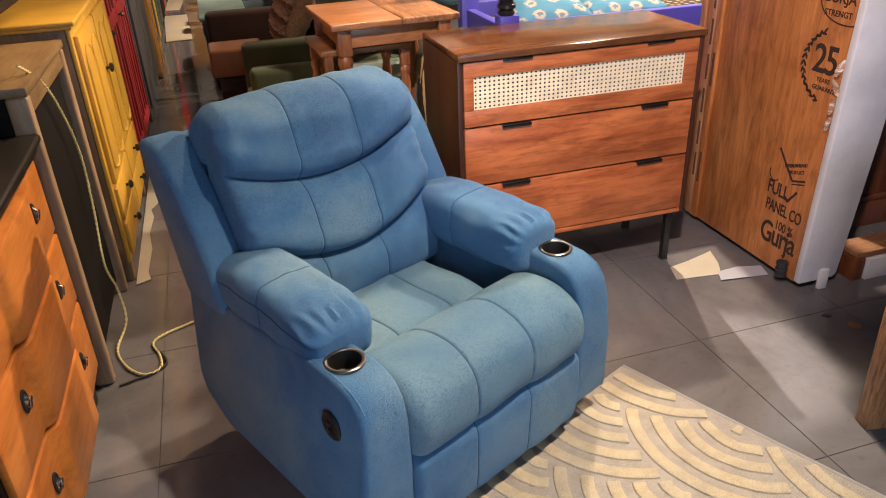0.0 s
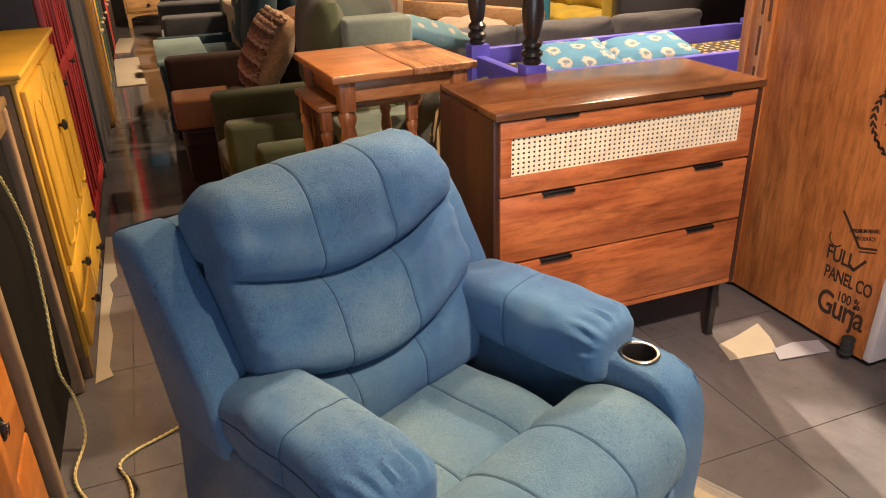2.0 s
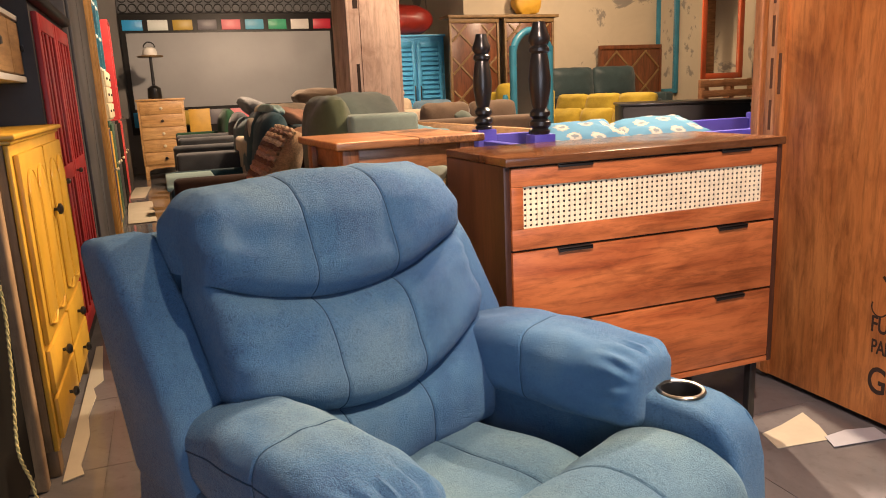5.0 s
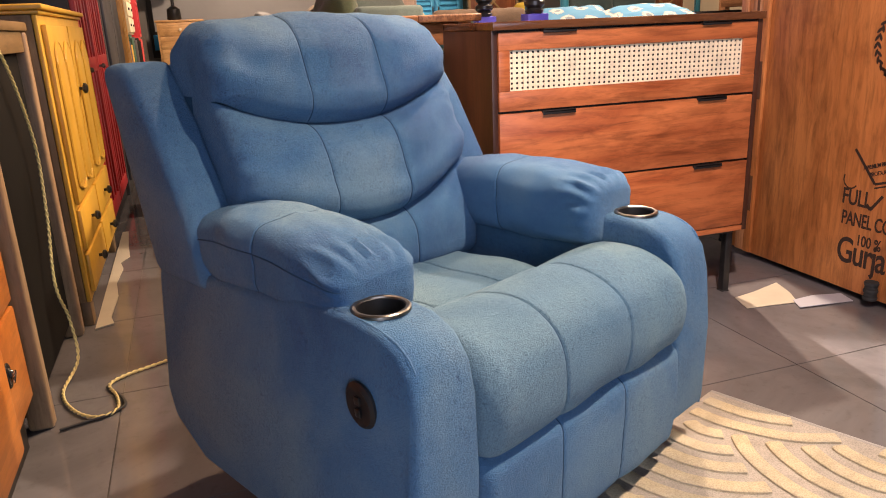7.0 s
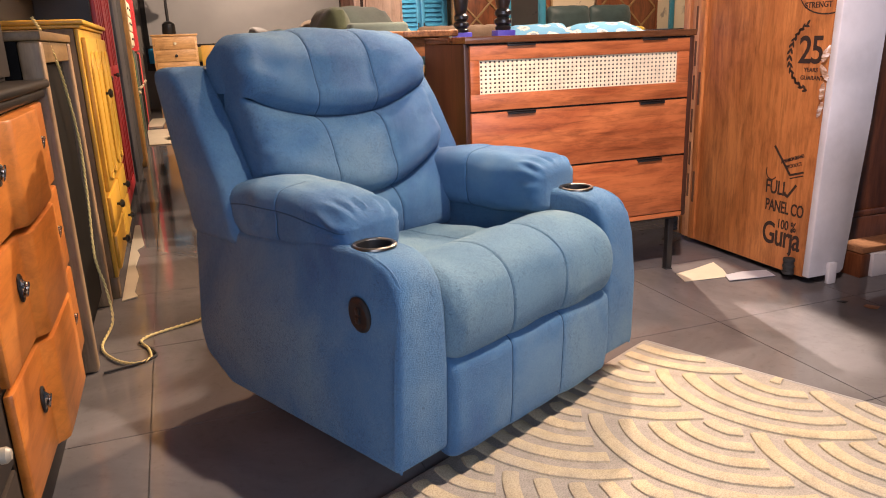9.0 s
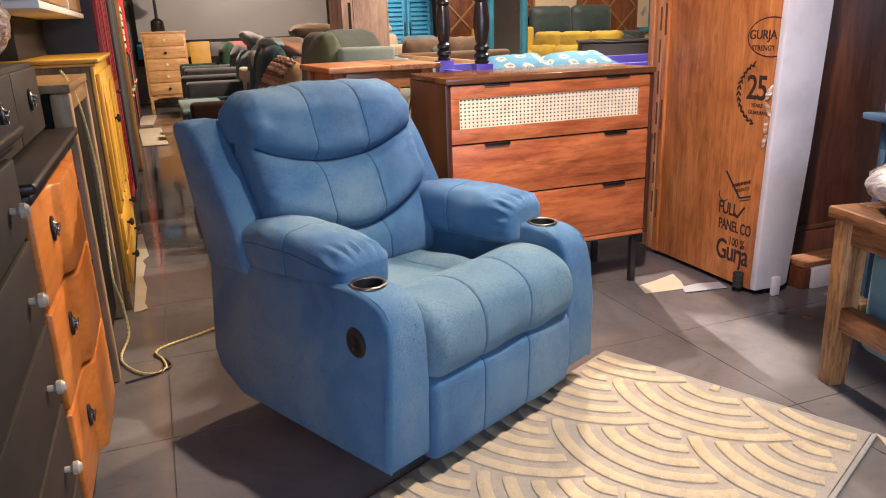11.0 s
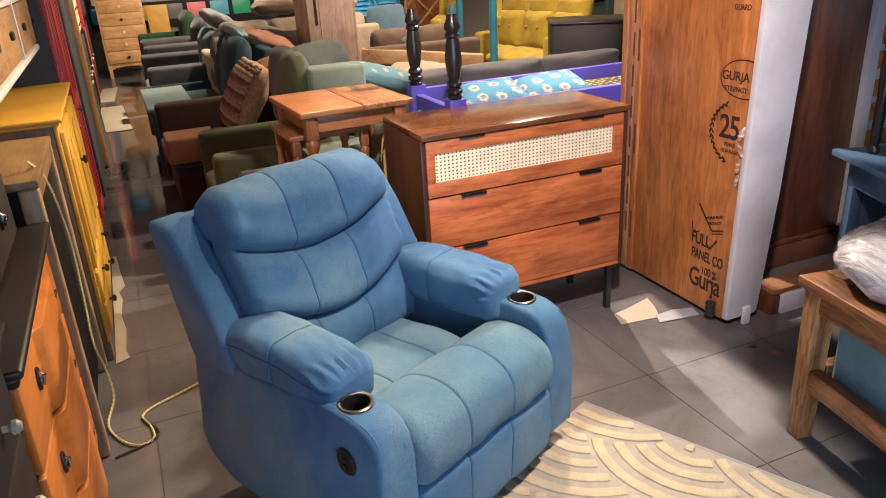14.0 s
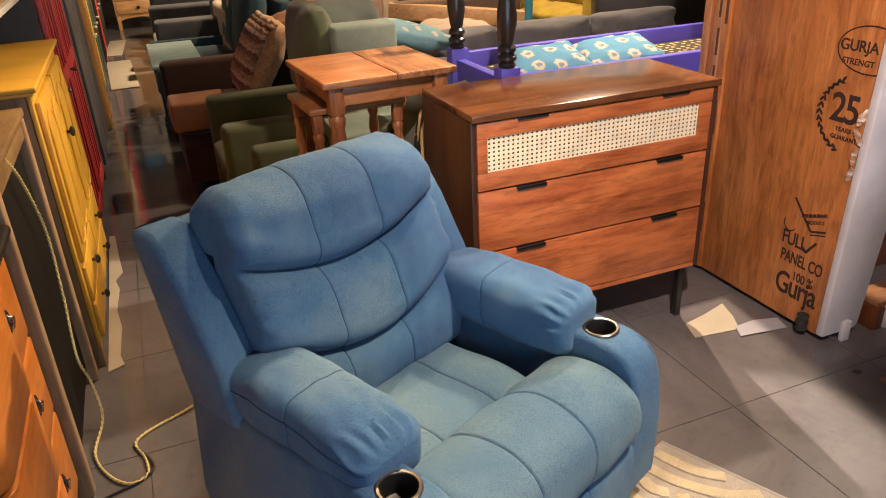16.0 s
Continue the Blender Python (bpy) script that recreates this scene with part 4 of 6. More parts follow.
part("crossbar", box(-0.03, 0.31, -0.015, 0.015, 0.881, 0.93, 0.004), BLACKGLOSS, chairb)
# Simple slats stand in for stacked orange chairs; the white sheet for their gaps.
stack = thing("chair_stack_slats", "orange slats on a white sheet, standing in for stacked orange wooden chairs", "screen", pose(2.85, 3.4, 0, -3, 0, -20))
part("backing", box(-0.5, 0.5, 0.011, 0.03, 0.02, 1.5, 0.003), FOAM, stack, "white sheet standing in for the pale gaps between the slats")
for k in range(10):
    part("slat", moved(box(-0.47, 0.47, -0.02, 0.008, -0.045, 0.045, 0.006), pose(0, 0, 0.14 + 0.145 * k, 0, -14 if k % 2 else -6, 0)), ORANGE, stack, "orange wooden slat")
for x in (-0.52, 0.49):
    part("stile", box(x, x + 0.03, -0.025, 0.03, 0.0, 1.52, 0.004), ORANGE, stack)

solid("wrapped_bundle", cushion(0.5, 0.35, 0.3, 0.5, 0.03, 30, 5.0), WRAP, "crumpled clear plastic bundle on the floor", "bundle", pose(2.55, 2.95, 0.15, 0, 0, 10))

# ---- rug, papers and cable on the floor ----
rug = thing("rug", "cream and grey carved rug with an arc pattern", "rug", CHAIR)
U0, U1, V0, V1 = -0.72, 1.115, -0.775, 0.085
part("ground", box(U0, U1, V0, V1, 0.001, 0.012, 0.004), RUGBASE, rug, "grey cut pile ground")
part("binding", box(U1 + 0.0005, U1 + 0.014, V0, V1, 0.001, 0.010, 0.003), RUGFRINGE, rug, "pale edge binding")
part("binding", box(U0, U1 + 0.014, V0 - 0.014, V0 - 0.0005, 0.001, 0.010, 0.003), RUGFRINGE, rug, "pale edge binding")
RR = 0.363
centres = [(0.986 + 0.342 * k + 0.171 * (c % 2), 0.005 - 0.343 * c) for c in range(-1, 4) for k in range(-6, 3)]
rows_of = [round(u / 0.171) for u, v in centres]
bm = bmesh.new()
for (cu, cv), r in zip(centres, rows_of):
    later = [(a, b) for (a, b), q in zip(centres, rows_of) if q > r]
    for k in range(5):
        rin = 0.045 + k * 0.069
        rout = rin + 0.040
        prev = None
        for i in range(145):
            t = math.pi * 2 * i / 144
            wob = 0.003 * noise.noise(Vector((cu * 9, t * 4, k)))
            mid = (cu + (rin + 0.018) * math.cos(t), cv + (rin + 0.018) * math.sin(t))
            ok = U0 + 0.02 < mid[0] < U1 - 0.02 and V0 + 0.02 < mid[1] < V1 - 0.02 and all((mid[0] - a) ** 2 + (mid[1] - b) ** 2 > (RR + 0.012) ** 2 for a, b in later)
            if not ok:
                prev = None
                continue
            ring = [bm.verts.new((cu + q * math.cos(t), cv + q * math.sin(t), z)) for q, z in ((rin + wob, 0.0085), (rin + 0.002 + wob, 0.0165), (rin + 0.008 + wob, 0.0195), (rout - 0.008 + wob, 0.0195), (rout - 0.002 + wob, 0.0165), (rout + wob, 0.0085))]
            if prev:
                for a in range(5):
                    bm.faces.new((prev[a], prev[a + 1], ring[a + 1], ring[a]))
            prev = ring
tagged(part("relief", bm, RUGARC, rug, "raised cream arcs in the pile"), kind="stuff")
solid("paper_sheet", moved(prism([(0.80, 2.870), (0.830, 2.965), (0.93, 2.985), (1.065, 3.025), (1.035, 2.93), (0.99, 2.845)], "z", 0.0015, 0.0035), pose(0, 0, 0)), PAPER, "loose cream paper sheet on the floor", "paper", group="papers on the floor")
solid("paper_sheet", prism([(0.955, 2.80), (0.985, 2.862), (1.08, 2.868), (1.175, 2.842), (1.155, 2.772)], "z", 0.0042, 0.0062), PAPERWHITE, "loose white paper sheet on the floor", "paper", group="papers on the floor")
cable = thing("extension_cable", "yellow twisted extension cable trailing down to the floor", "cable", pose(0, 0, 0))
pts = [(-1.34, 3.05, 1.05), (-1.325, 3.20, 0.97), (-1.318, 3.32, 0.85), (-1.315, 3.42, 0.66), (-1.315, 3.38, 0.46), (-1.315, 3.30, 0.28), (-1.30, 3.32, 0.16), (-1.29, 3.27, 0.05), (-1.32, 3.14, 0.010), (-1.28, 3.02, 0.007), (-1.22, 2.955, 0.007), (-1.17, 2.975, 0.007), (-1.175, 3.06, 0.007), (-1.20, 3.14, 0.007), (-1.16, 3.19, 0.007), (-1.06, 3.24, 0.007), (-0.95, 3.30, 0.007)]


def twisted(path, phase, turn=26.0, reach=0.0024, steps=24):
    """One strand of a twisted pair that winds about a smooth path."""
    way, out = [Vector(p) for p in path], []
    for i in range(len(way) - 1):
        a, b, c, d = way[max(i - 1, 0)], way[i], way[i + 1], way[min(i + 2, len(way) - 1)]
        for k in range(steps):
            t = k / steps
            out.append(0.5 * (2 * b + (c - a) * t + (2 * a - 5 * b + 4 * c - d) * t * t + (3 * b - a - 3 * c + d) * t ** 3))
    run, strand = 0.0, []
    for i in range(len(out) - 1):
        along = (out[i + 1] - out[i])
        run += along.length
        side = along.cross(Vector((0.3, 0.2, 1.0))).normalized()
        rise = side.cross(along).normalized()
        w = run * 6.28318 * turn + phase
        strand.append(out[i] + (side * math.cos(w) + rise * math.sin(w)) * reach)
    return strand


for phase in (0.0, 3.14159):
    part("cord", tube(twisted(pts, phase), 0.0027, 6), CABLE, cable)
solid("paper_scrap", prism([(0.705, 1.672), (0.712, 1.578), (0.655, 1.574)], "z", 0.0015, 0.0035), PAPER, "small torn paper scrap on the tiles", "paper")
solid("floor_debris", prism([(1.135, 2.462), (1.160, 2.470), (1.172, 2.448), (1.150, 2.440)], "z", 0.0008, 0.0026, 0.0005), RUBBER, "dark scrap of rubber on the tiles", "debris")
solid("floor_debris", prism([(1.180, 2.392), (1.205, 2.398), (1.225, 2.362), (1.196, 2.348), (1.178, 2.366)], "z", 0.0008, 0.0022, 0.0005), LUMBER, "brown smear of dried glue on the tiles", "debris")
solid("loose_cord", tube([(-1.30, 2.92, 0.006), (-1.24, 2.94, 0.006), (-1.19, 2.955, 0.006), (-1.15, 3.0, 0.006), (-1.17, 3.07, 0.006), (-1.205, 3.13, 0.006)], 0.004), RUBBER, "thin dark cord on the floor", "cord")

# ---- the row of cabinets along the aisle ----


def ring_pull(parent, x, y, z):
    """An oval bright plate with a dark raised rim and a drop ring."""
    h = part("handle", moved(lathe([(0.014, -0.004), (0.015, 0.005), (0.010, 0.009), (0.006, 0.016), (0.001, 0.017)], 20), pose(x, y, z, 0, 90, 0) @ Matrix.Diagonal((1.6, 0.85, 1, 1))), STEEL, parent, "oval bright metal handle plate")
    ring = [i * 6.28318 / 18 for i in range(19)]
    part("rim", tube([(x + 0.004, y + 0.0145 * math.cos(t), z + 0.026 * math.sin(t)) for t in ring], 0.0036, 6), BLACKMETAL, h, "dark raised rim")
    part("bail", tube([(x + 0.015 + 0.003 * math.sin(t), y + 0.0085 * math.cos(t), z - 0.004 + 0.014 * math.sin(t)) for t in ring], 0.0020, 6), STEEL, h, "bright drop ring")


def knob(parent, x, y, z, mat, r=0.015, label="turned knob"):
    part("knob", moved(lathe([(0.006, 0), (0.006, 0.010), (r, 0.016), (r, 0.024), (r * 0.6, 0.030), (0.001, 0.031)], 16), pose(x, y, z, 0, 90, 0)), mat, parent, label)


dres = thing("orange_dresser", "ebonised dresser with three bright orange serpentine drawers", "dresser", pose(0, 0, 0))
part("carcass", box(-1.80, -1.352, 2.0, 2.90, 0.10, 0.836, 0.004), EBONY, dres)
part("plinth", box(-1.78, -1.36, 2.03, 2.87, 0.0, 0.0995, 0.004), EBONY, dres)
bm = box(-1.82, -1.308, 1.965, 2.935, 0.862, 0.884, 0.008, 3)
box(-1.81, -1.322, 1.98, 2.92, 0.8365, 0.8615, 0.008, 3, bm)
part("top", bm, EBONY, dres, "moulded black top")
for z0, z1 in ((0.612, 0.828), (0.378, 0.600), (0.128, 0.366)):
    out = [(-1.3515, 2.012), (-1.3515, 2.888)]
    for i in range(61):
        y = 2.888 - 0.876 * i / 60
        s = (y - 2.45) / 0.438
        out.append((-1.332 + 0.024 * math.exp(-((abs(s) / 0.41) ** 26)) + 0.006 * (1 - s * s), y))
    d = part("drawer", prism(out, "z", z0, z1, 0.006, 2), ORANGE, dres, "orange block-fronted drawer")
    for y in (2.20, 2.70):
        s = abs(y - 2.45) / 0.438
        ring_pull(d, -1.329, y, (z0 + z1) / 2 + 0.02)

near = thing("brown_dresser", "dark brown dresser with white knobs and a moulded top", "dresser", pose(0, 0, 0))
part("carcass", box(-1.83, -1.345, 0.72, 1.93, 0.08, 0.955, 0.004), DARKOAK, near)
part("plinth", box(-1.80, -1.36, 0.75, 1.90, 0.0, 0.0795, 0.004), DARKOAK, near)
bm = box(-1.85, -1.305, 0.69, 1.955, 0.978, 1.0, 0.008, 3)
box(-1.84, -1.325, 0.70, 1.945, 0.9555, 0.9775, 0.008, 3, bm)
part("top", bm, EBONY, near, "moulded black top")
for z0, z1 in ((0.80, 0.945), (0.63, 0.79), (0.46, 0.62), (0.29, 0.45), (0.11, 0.28)):
    d = part("drawer", box(-1.3445, -1.325, 0.74, 1.905, z0, z1, 0.005), DARKOAK, near)
    for y in (1.0, 1.78):
        knob(d, -1.325, y, (z0 + z1) / 2, IVORY, 0.013, "white ceramic knob")

unit = thing("dark_drawer_unit", "dark brown low drawer unit standing on the orange dresser", "drawer unit", pose(0, 0, 0.8845))
part("carcass", box(-1.79, -1.40, 1.99, 2.86, 0.0, 0.20, 0.004), DARKOAK, unit)
for y0, y1 in ((2.0, 2.42), (2.43, 2.85)):
    d = part("drawer", box(-1.3995, -1.385, y0, y1, 0.012, 0.188, 0.004), DARKOAK, unit)
    ring_pull(d, -1.385, (y0 + y1) / 2, 0.11)
solid("wrapped_cushion", cushion(0.34, 0.62, 0.22, 0.5, 0.03, 36, 1.0), WRAPRED, "reddish cushion wrapped in clear plastic on the drawer unit", "cushion", pose(-1.56, 2.45, 1.195))

tanc = thing("tan_cabinet", "unfinished tan wooden cabinet with black panels", "cabinet", pose(0, 0, 0))
for y in (2.945, 3.585):
    part("post", box(-1.375, -1.315, y, y + 0.045, 0.0, 0.985, 0.010, 3), POSTLIT, tanc, "rounded tan corner post in a lit tone")
part("top", box(-1.85, -1.312, 2.942, 3.632, 0.9855, 1.012, 0.005), TANY, tanc, "tan plank top")
part("rail", box(-1.37, -1.322, 2.9905, 3.5845, 0.925, 0.985, 0.004), TANY, tanc)
part("panel", box(-1.36, -1.345, 2.9905, 3.5845, 0.06, 0.9245, 0.003), DARKPANEL, tanc, "black front panel")
part("body", box(-1.85, -1.376, 2.95, 3.62, 0.04, 0.985, 0.003), DARKPANEL, tanc)

yel = thing("yellow_cabinet", "yellow painted cabinet with arched doors and dark knobs", "cabinet", pose(0, 0, 0))
part("carcass", box(-1.80, -1.300, 3.665, 4.695, 0.09, 1.035, 0.004), TAN, yel, "tan unpainted side")
part("face_frame", box(-1.2995, -1.285, 3.665, 4.695, 0.09, 1.035, 0.004), YELLOW, yel)
bm = box(-1.82, -1.262, 3.645, 4.715, 1.048, 1.066, 0.006, 3)
box(-1.81, -1.275, 3.655, 4.705, 1.0355, 1.0475, 0.004, 2, bm)
part("top", bm, YELLOW, yel, "moulded yellow top")
for y in (3.675, 4.62):
    part("foot", prism([(-1.33, y), (-1.29, y), (-1.29, y + 0.065), (-1.33, y + 0.065)], "z", 0.0, 0.0895, 0.006), TAN, yel)
    part("foot", box(-1.79, -1.75, y, y + 0.065, 0.0, 0.0895, 0.004), TAN, yel)
for y0 in (3.70, 4.195):
    d = part("door", box(-1.2845, -1.268, y0, y0 + 0.465, 0.425, 1.005, 0.004), YELLOW, yel, "yellow arched-panel door")
    for q in (0.05, 0.25):
        out = [(y0 + q, 0.48), (y0 + q + 0.165, 0.48)] + [(y0 + q + 0.0825 + 0.0825 * math.cos(t), 0.85 + 0.10 * math.sin(t)) for t in [i * math.pi / 12 for i in range(13)]]
        frame_out = [(a, b) for a, b in out]
        part("panel", prism([(b[0], b[1]) for b in frame_out], "x", -1.2682, -1.261, 0.006, 2), YELLOW, d)
        pts = [(-1.2645, a, b) for a, b in out] + [(-1.2645, *out[0])]
        part("bead", tube(pts, 0.005, 6), YELLOW, d)
    knob(d, -1.268, 4.15 if y0 < 4 else 4.215, 0.775, BLACKGLOSS, 0.020, "dark round knob") if y0 > 4 else None
for z0, z1 in ((0.265, 0.405), (0.115, 0.25)):
    for y0 in (3.70, 4.195):
        d = part("drawer", box(-1.2845, -1.270, y0, y0 + 0.465, z0, z1, 0.004), YELLOW, yel, "yellow drawer")
        knob(d, -1.270, y0 + 0.23, (z0 + z1) / 2, BLACKGLOSS, 0.017, "dark round knob")

white = thing("white_cabinet", "white open cabinet with tan drawers above the yellow cabinet", "cabinet", pose(0, 0, 0))
part("stand", box(-1.80, -1.55, 3.75, 4.65, 1.0665, 1.235, 0.004), DARKOAK, white, "dark stand under the cabinet")
part("bottom", box(-1.84, -1.36, 3.0, 5.02, 1.2355, 1.26, 0.004), WHITE, white)
for y in (3.0, 3.98, 4.995):
    part("side_panel", box(-1.84, -1.36, y, y + 0.025, 1.2605, 2.2, 0.003), WHITE, white)
part("back_panel", box(-1.86, -1.8405, 3.0, 5.02, 1.2355, 2.2, 0.002), WHITE, white)
for z in (1.475, 1.85):
    part("shelf", box(-1.8395, -1.362, 3.0255, 3.9795, z, z + 0.02, 0.002), WHITE, white)
    part("shelf", box(-1.8395, -1.362, 4.0055, 4.9945, z, z + 0.02, 0.002), WHITE, white)
for y0, y1 in ((3.035, 3.50), (3.51, 3.97), (4.015, 4.50), (4.51, 4.985)):
    d = part("drawer", box(-1.50, -1.366, y0, y1, 1.268, 1.468, 0.004), TANLIGHT, white, "tan drawer front")
    part("handle", prism([(-0.035, 0.012), (0.0, 0.018), (0.035, 0.012), (0.03, -0.012), (0.0, -0.016), (-0.03, -0.012)], "x", 0.0, 0.012, 0.003), BLACKMETAL, d, "dark cup pull").matrix_basis = pose(-1.366, (y0 + y1) / 2, 1.37)

red = thing("red_door_cabinet", "charcoal cabinet with tall red barred doors", "cabinet", pose(0, 0, 0))
part("carcass", box(-1.84, -1.318, 4.73, 5.95, 0.0, 1.56, 0.004), CHARCOAL, red)
part("cornice", box(-1.86, -1.28, 4.715, 5.97, 1.561, 1.61, 0.014, 3), BLACK, red, "black moulded cornice")
for y0 in (4.77, 5.34):
    d = new("door")
    d.parent = red
    for z0, z1 in ((0.10, 0.17), (0.80, 0.87), (1.45, 1.52)):
        part("rail", box(-1.317, -1.295, y0 + 0.0605, y0 + 0.4895, z0, z1, 0.003), RED, d)
    for y in (y0, y0 + 0.49):
        part("stile", box(-1.317, -1.295, y, y + 0.06, 0.10, 1.52, 0.003), RED, d)
    for y, w in ((y0 + 0.130, 0.04), (y0 + 0.240, 0.07), (y0 + 0.380, 0.04)):
        for z0, z1 in ((0.1705, 0.7995), (0.8705, 1.4495)):
            part("bar", box(-1.312, -1.298, y, y + w, z0, z1, 0.002), RED, d, "red upright bar")
    # Near-black sheet gives the slots their shade by colour.
    part("slot_shade", box(-1.3165, -1.3145, y0 + 0.0605, y0 + 0.4895, 0.1705, 1.4495, 0), DARKPANEL, d, "near-black sheet for the shade behind the bars")
    knob(d, -1.295, y0 + 0.03, 0.82, CHROME, 0.012, "small knob")
tall = thing("charcoal_wardrobe", "tall slate grey painted wardrobe with plain panels", "wardrobe", pose(0, 0, 0))
part("carcass", box(-1.86, -1.30, 6.0, 7.25, 0.0, 2.25, 0.006), SLATE, tall)
for y0 in (6.05, 6.65):
    part("door", box(-1.2995, -1.283, y0, y0 + 0.55, 0.08, 2.2, 0.005), SLATE, tall)
tanf = thing("honey_door_frame", "tall honey wooden door frame leaning in the row", "frame", pose(0, 0, 0))
for y in (7.28, 7.40, 7.52, 7.72):
    part("stile", box(-1.34, -1.262 - 0.006 * (y > 7.45), y, y + 0.08, 0.0, 2.35, 0.010, 3), HONEY, tanf, "rounded honey stile")
for z in (0.25, 2.27):
    part("rail", box(-1.335, -1.275, 7.6005, 7.7195, z, z + 0.08, 0.006), HONEY, tanf)
part("panel", box(-1.325, -1.305, 7.6005, 7.7195, 0.331, 2.269, 0.003), HONEY, tanf)
rc = thing("red_stool", "red painted wooden stool standing on the cabinet", "stool", pose(-1.45, 5.25, 1.6105))
for x in (-0.12, 0.12):
    for y in (-0.14, 0.14):
        part("leg", box(x - 0.015, x + 0.015, y - 0.015, y + 0.015, 0, 0.42, 0.003), RED, rc)
part("seat", box(-0.15, 0.15, -0.17, 0.17, 0.4205, 0.445, 0.005), RED, rc)
for z in (0.12, 0.30):
    for y in (-0.14, 0.14):
        part("stretcher", box(-0.1045, 0.1045, y - 0.01, y + 0.01, z, z + 0.02, 0.002), RED, rc)

# upright boards and small units further along
for y0, y1, h, mt, lab in ((8.30, 8.55, 0.95, NAVY, "navy"), (8.58, 8.80, 0.92, YELLOW, "yellow"), (8.83, 9.20, 0.98, FOREST, "dark green"), (9.24, 9.75, 0.96, CHARCOAL, "charcoal"), (9.80, 10.5, 0.95, DARKPANEL, "black"), (10.55, 11.0, 0.96, RED, "red"), (11.05, 12.2, 0.96, CHARCOAL, "charcoal")):
    cb = thing("narrow_cabinet", lab + " painted narrow cabinet in the row", "cabinet", pose(0, 0, 0), "narrow cabinets along the aisle")
    part("body", box(-1.80, -1.318, y0, y1, 0.0, h, 0.004), mt, cb)
    part("door", box(-1.3175, -1.302, y0 + 0.012, y1 - 0.012, 0.08, h - 0.03, 0.004), mt, cb)
    knob(cb, -1.302, y0 + 0.05, h * 0.6, CREAM, 0.014)
cr = thing("cream_drawers", "cream chest with small drawers and dark pulls", "chest", pose(0, 0, 0.985))
part("carcass", box(-1.75, -1.318, 8.85, 9.72, 0.0, 0.47, 0.004), CREAM, cr)
for k in range(3):
    for y0 in (8.87, 9.30):
        d = part("drawer", box(-1.3175, -1.303, y0, y0 + 0.40, 0.02 + k * 0.15, 0.155 + k * 0.15, 0.004), CREAM, cr)
        part("handle", box(-1.303, -1.292, y0 + 0.16, y0 + 0.24, 0.075 + k * 0.15, 0.10 + k * 0.15, 0.004), BLACKMETAL, d)
sh = thing("white_shelf", "white open shelf with teal uprights holding small boxes", "shelf", pose(0, 0, 1.4555))
for y in (8.86, 9.28, 9.68):
    part("upright", box(-1.72, -1.33, y, y + 0.03, 0, 0.95, 0.003), TEALP, sh)
for z in (0.0, 0.30, 0.60, 0.92):
    for y in (8.8905, 9.3105):
        part("board", box(-1.72, -1.335, y, y + 0.369, z, z + 0.025, 0.002), WHITE, sh)
for k, (y, z, c) in enumerate(((8.93, 0.0255, WHITE), (9.06, 0.3255, TEALP), (9.35, 0.0255, CREAM), (9.45, 0.3255, WHITE), (9.0, 0.6255, YELLOW), (9.4, 0.6255, RED))):
    solid("small_box", box(-1.62, -1.37, y, y + 0.17, 1.4555 + z, 1.4555 + z + 0.17, 0.006), c, "small painted box on the shelf", "box", group="boxes on the shelf")
rs = thing("red_wall_shelf", "red painted open shelf standing on the cabinets", "shelf", pose(0, 0, 0.9605))
for y in (10.56, 10.96):
    part("side", box(-1.62, -1.30, y, y + 0.03, 0, 1.1, 0.003), RED, rs)
for z in (0.0, 0.36, 0.72, 1.07):
    part("board", box(-1.62, -1.30, 10.5905, 10.9595, z, z + 0.03, 0.003), RED, rs)
solid("cardboard_sheet", box(-0.13, 0.13, -0.8, 0.8, 0.002, 0.010, 0.001), PAPER, "cream cardboard strip lying in the aisle", "cardboard", pose(-1.17, 9.6, 0, 0, 0, 2), group="cardboard in the aisle")
solid("cardboard_sheet", box(-0.10, 0.10, -0.6, 0.6, 0.002, 0.012, 0.001), PAPER, "cream cardboard strip lying in the aisle", "cardboard", pose(-1.22, 11.4, 0, 0, 0, -3), group="cardboard in the aisle")
solid("cardboard_sheet", prism([(-1.283, 3.62), (-1.225, 3.65), (-1.240, 3.72), (-1.232, 3.95), (-1.250, 4.12), (-1.238, 4.32), (-1.255, 4.42), (-1.222, 4.50), (-1.240, 4.72), (-1.255, 4.98), (-1.283, 4.98)], "z", 0.002, 0.007), PAPER, "torn cream cardboard strip by the cabinets", "cardboard", group="cardboard in the aisle")

# ---- behind the chest: indigo bed, bolster, nest of stools ----
ind = thing("indigo_bed", "indigo painted wooden bed with black turned posts", "bed", pose(0, 0, 0))
part("side_rail", box(0.345, 1.62, 3.435, 3.475, 0.55, 0.945, 0.004), INDIGO, ind, "indigo side rail")
part("side_rail", box(0.345, 1.62, 3.925, 3.965, 0.55, 0.955, 0.004), INDIGO, ind, "indigo side rail")
part("end_rail", box(0.285, 0.325, 3.4905, 3.8895, 0.60, 0.935, 0.004), INDIGO, ind)
part("deck", box(0.33, 1.62, 3.4755, 3.9245, 0.60, 0.80, 0.004), INDIGO, ind)
TURN_P = [(0.030, 0), (0.034, 0.010), (0.026, 0.018), (0.036, 0.028), (0.036, 0.040), (0.024, 0.050), (0.034, 0.060), (0.034, 0.072), (0.023, 0.084), (0.028, 0.098), (0.036, 0.150), (0.037, 0.180), (0.031, 0.235), (0.026, 0.258), (0.033, 0.266), (0.033, 0.276), (0.026, 0.284), (0.035, 0.298), (0.035, 0.312), (0.025, 0.335), (0.021, 0.352), (0.020, 0.358)]
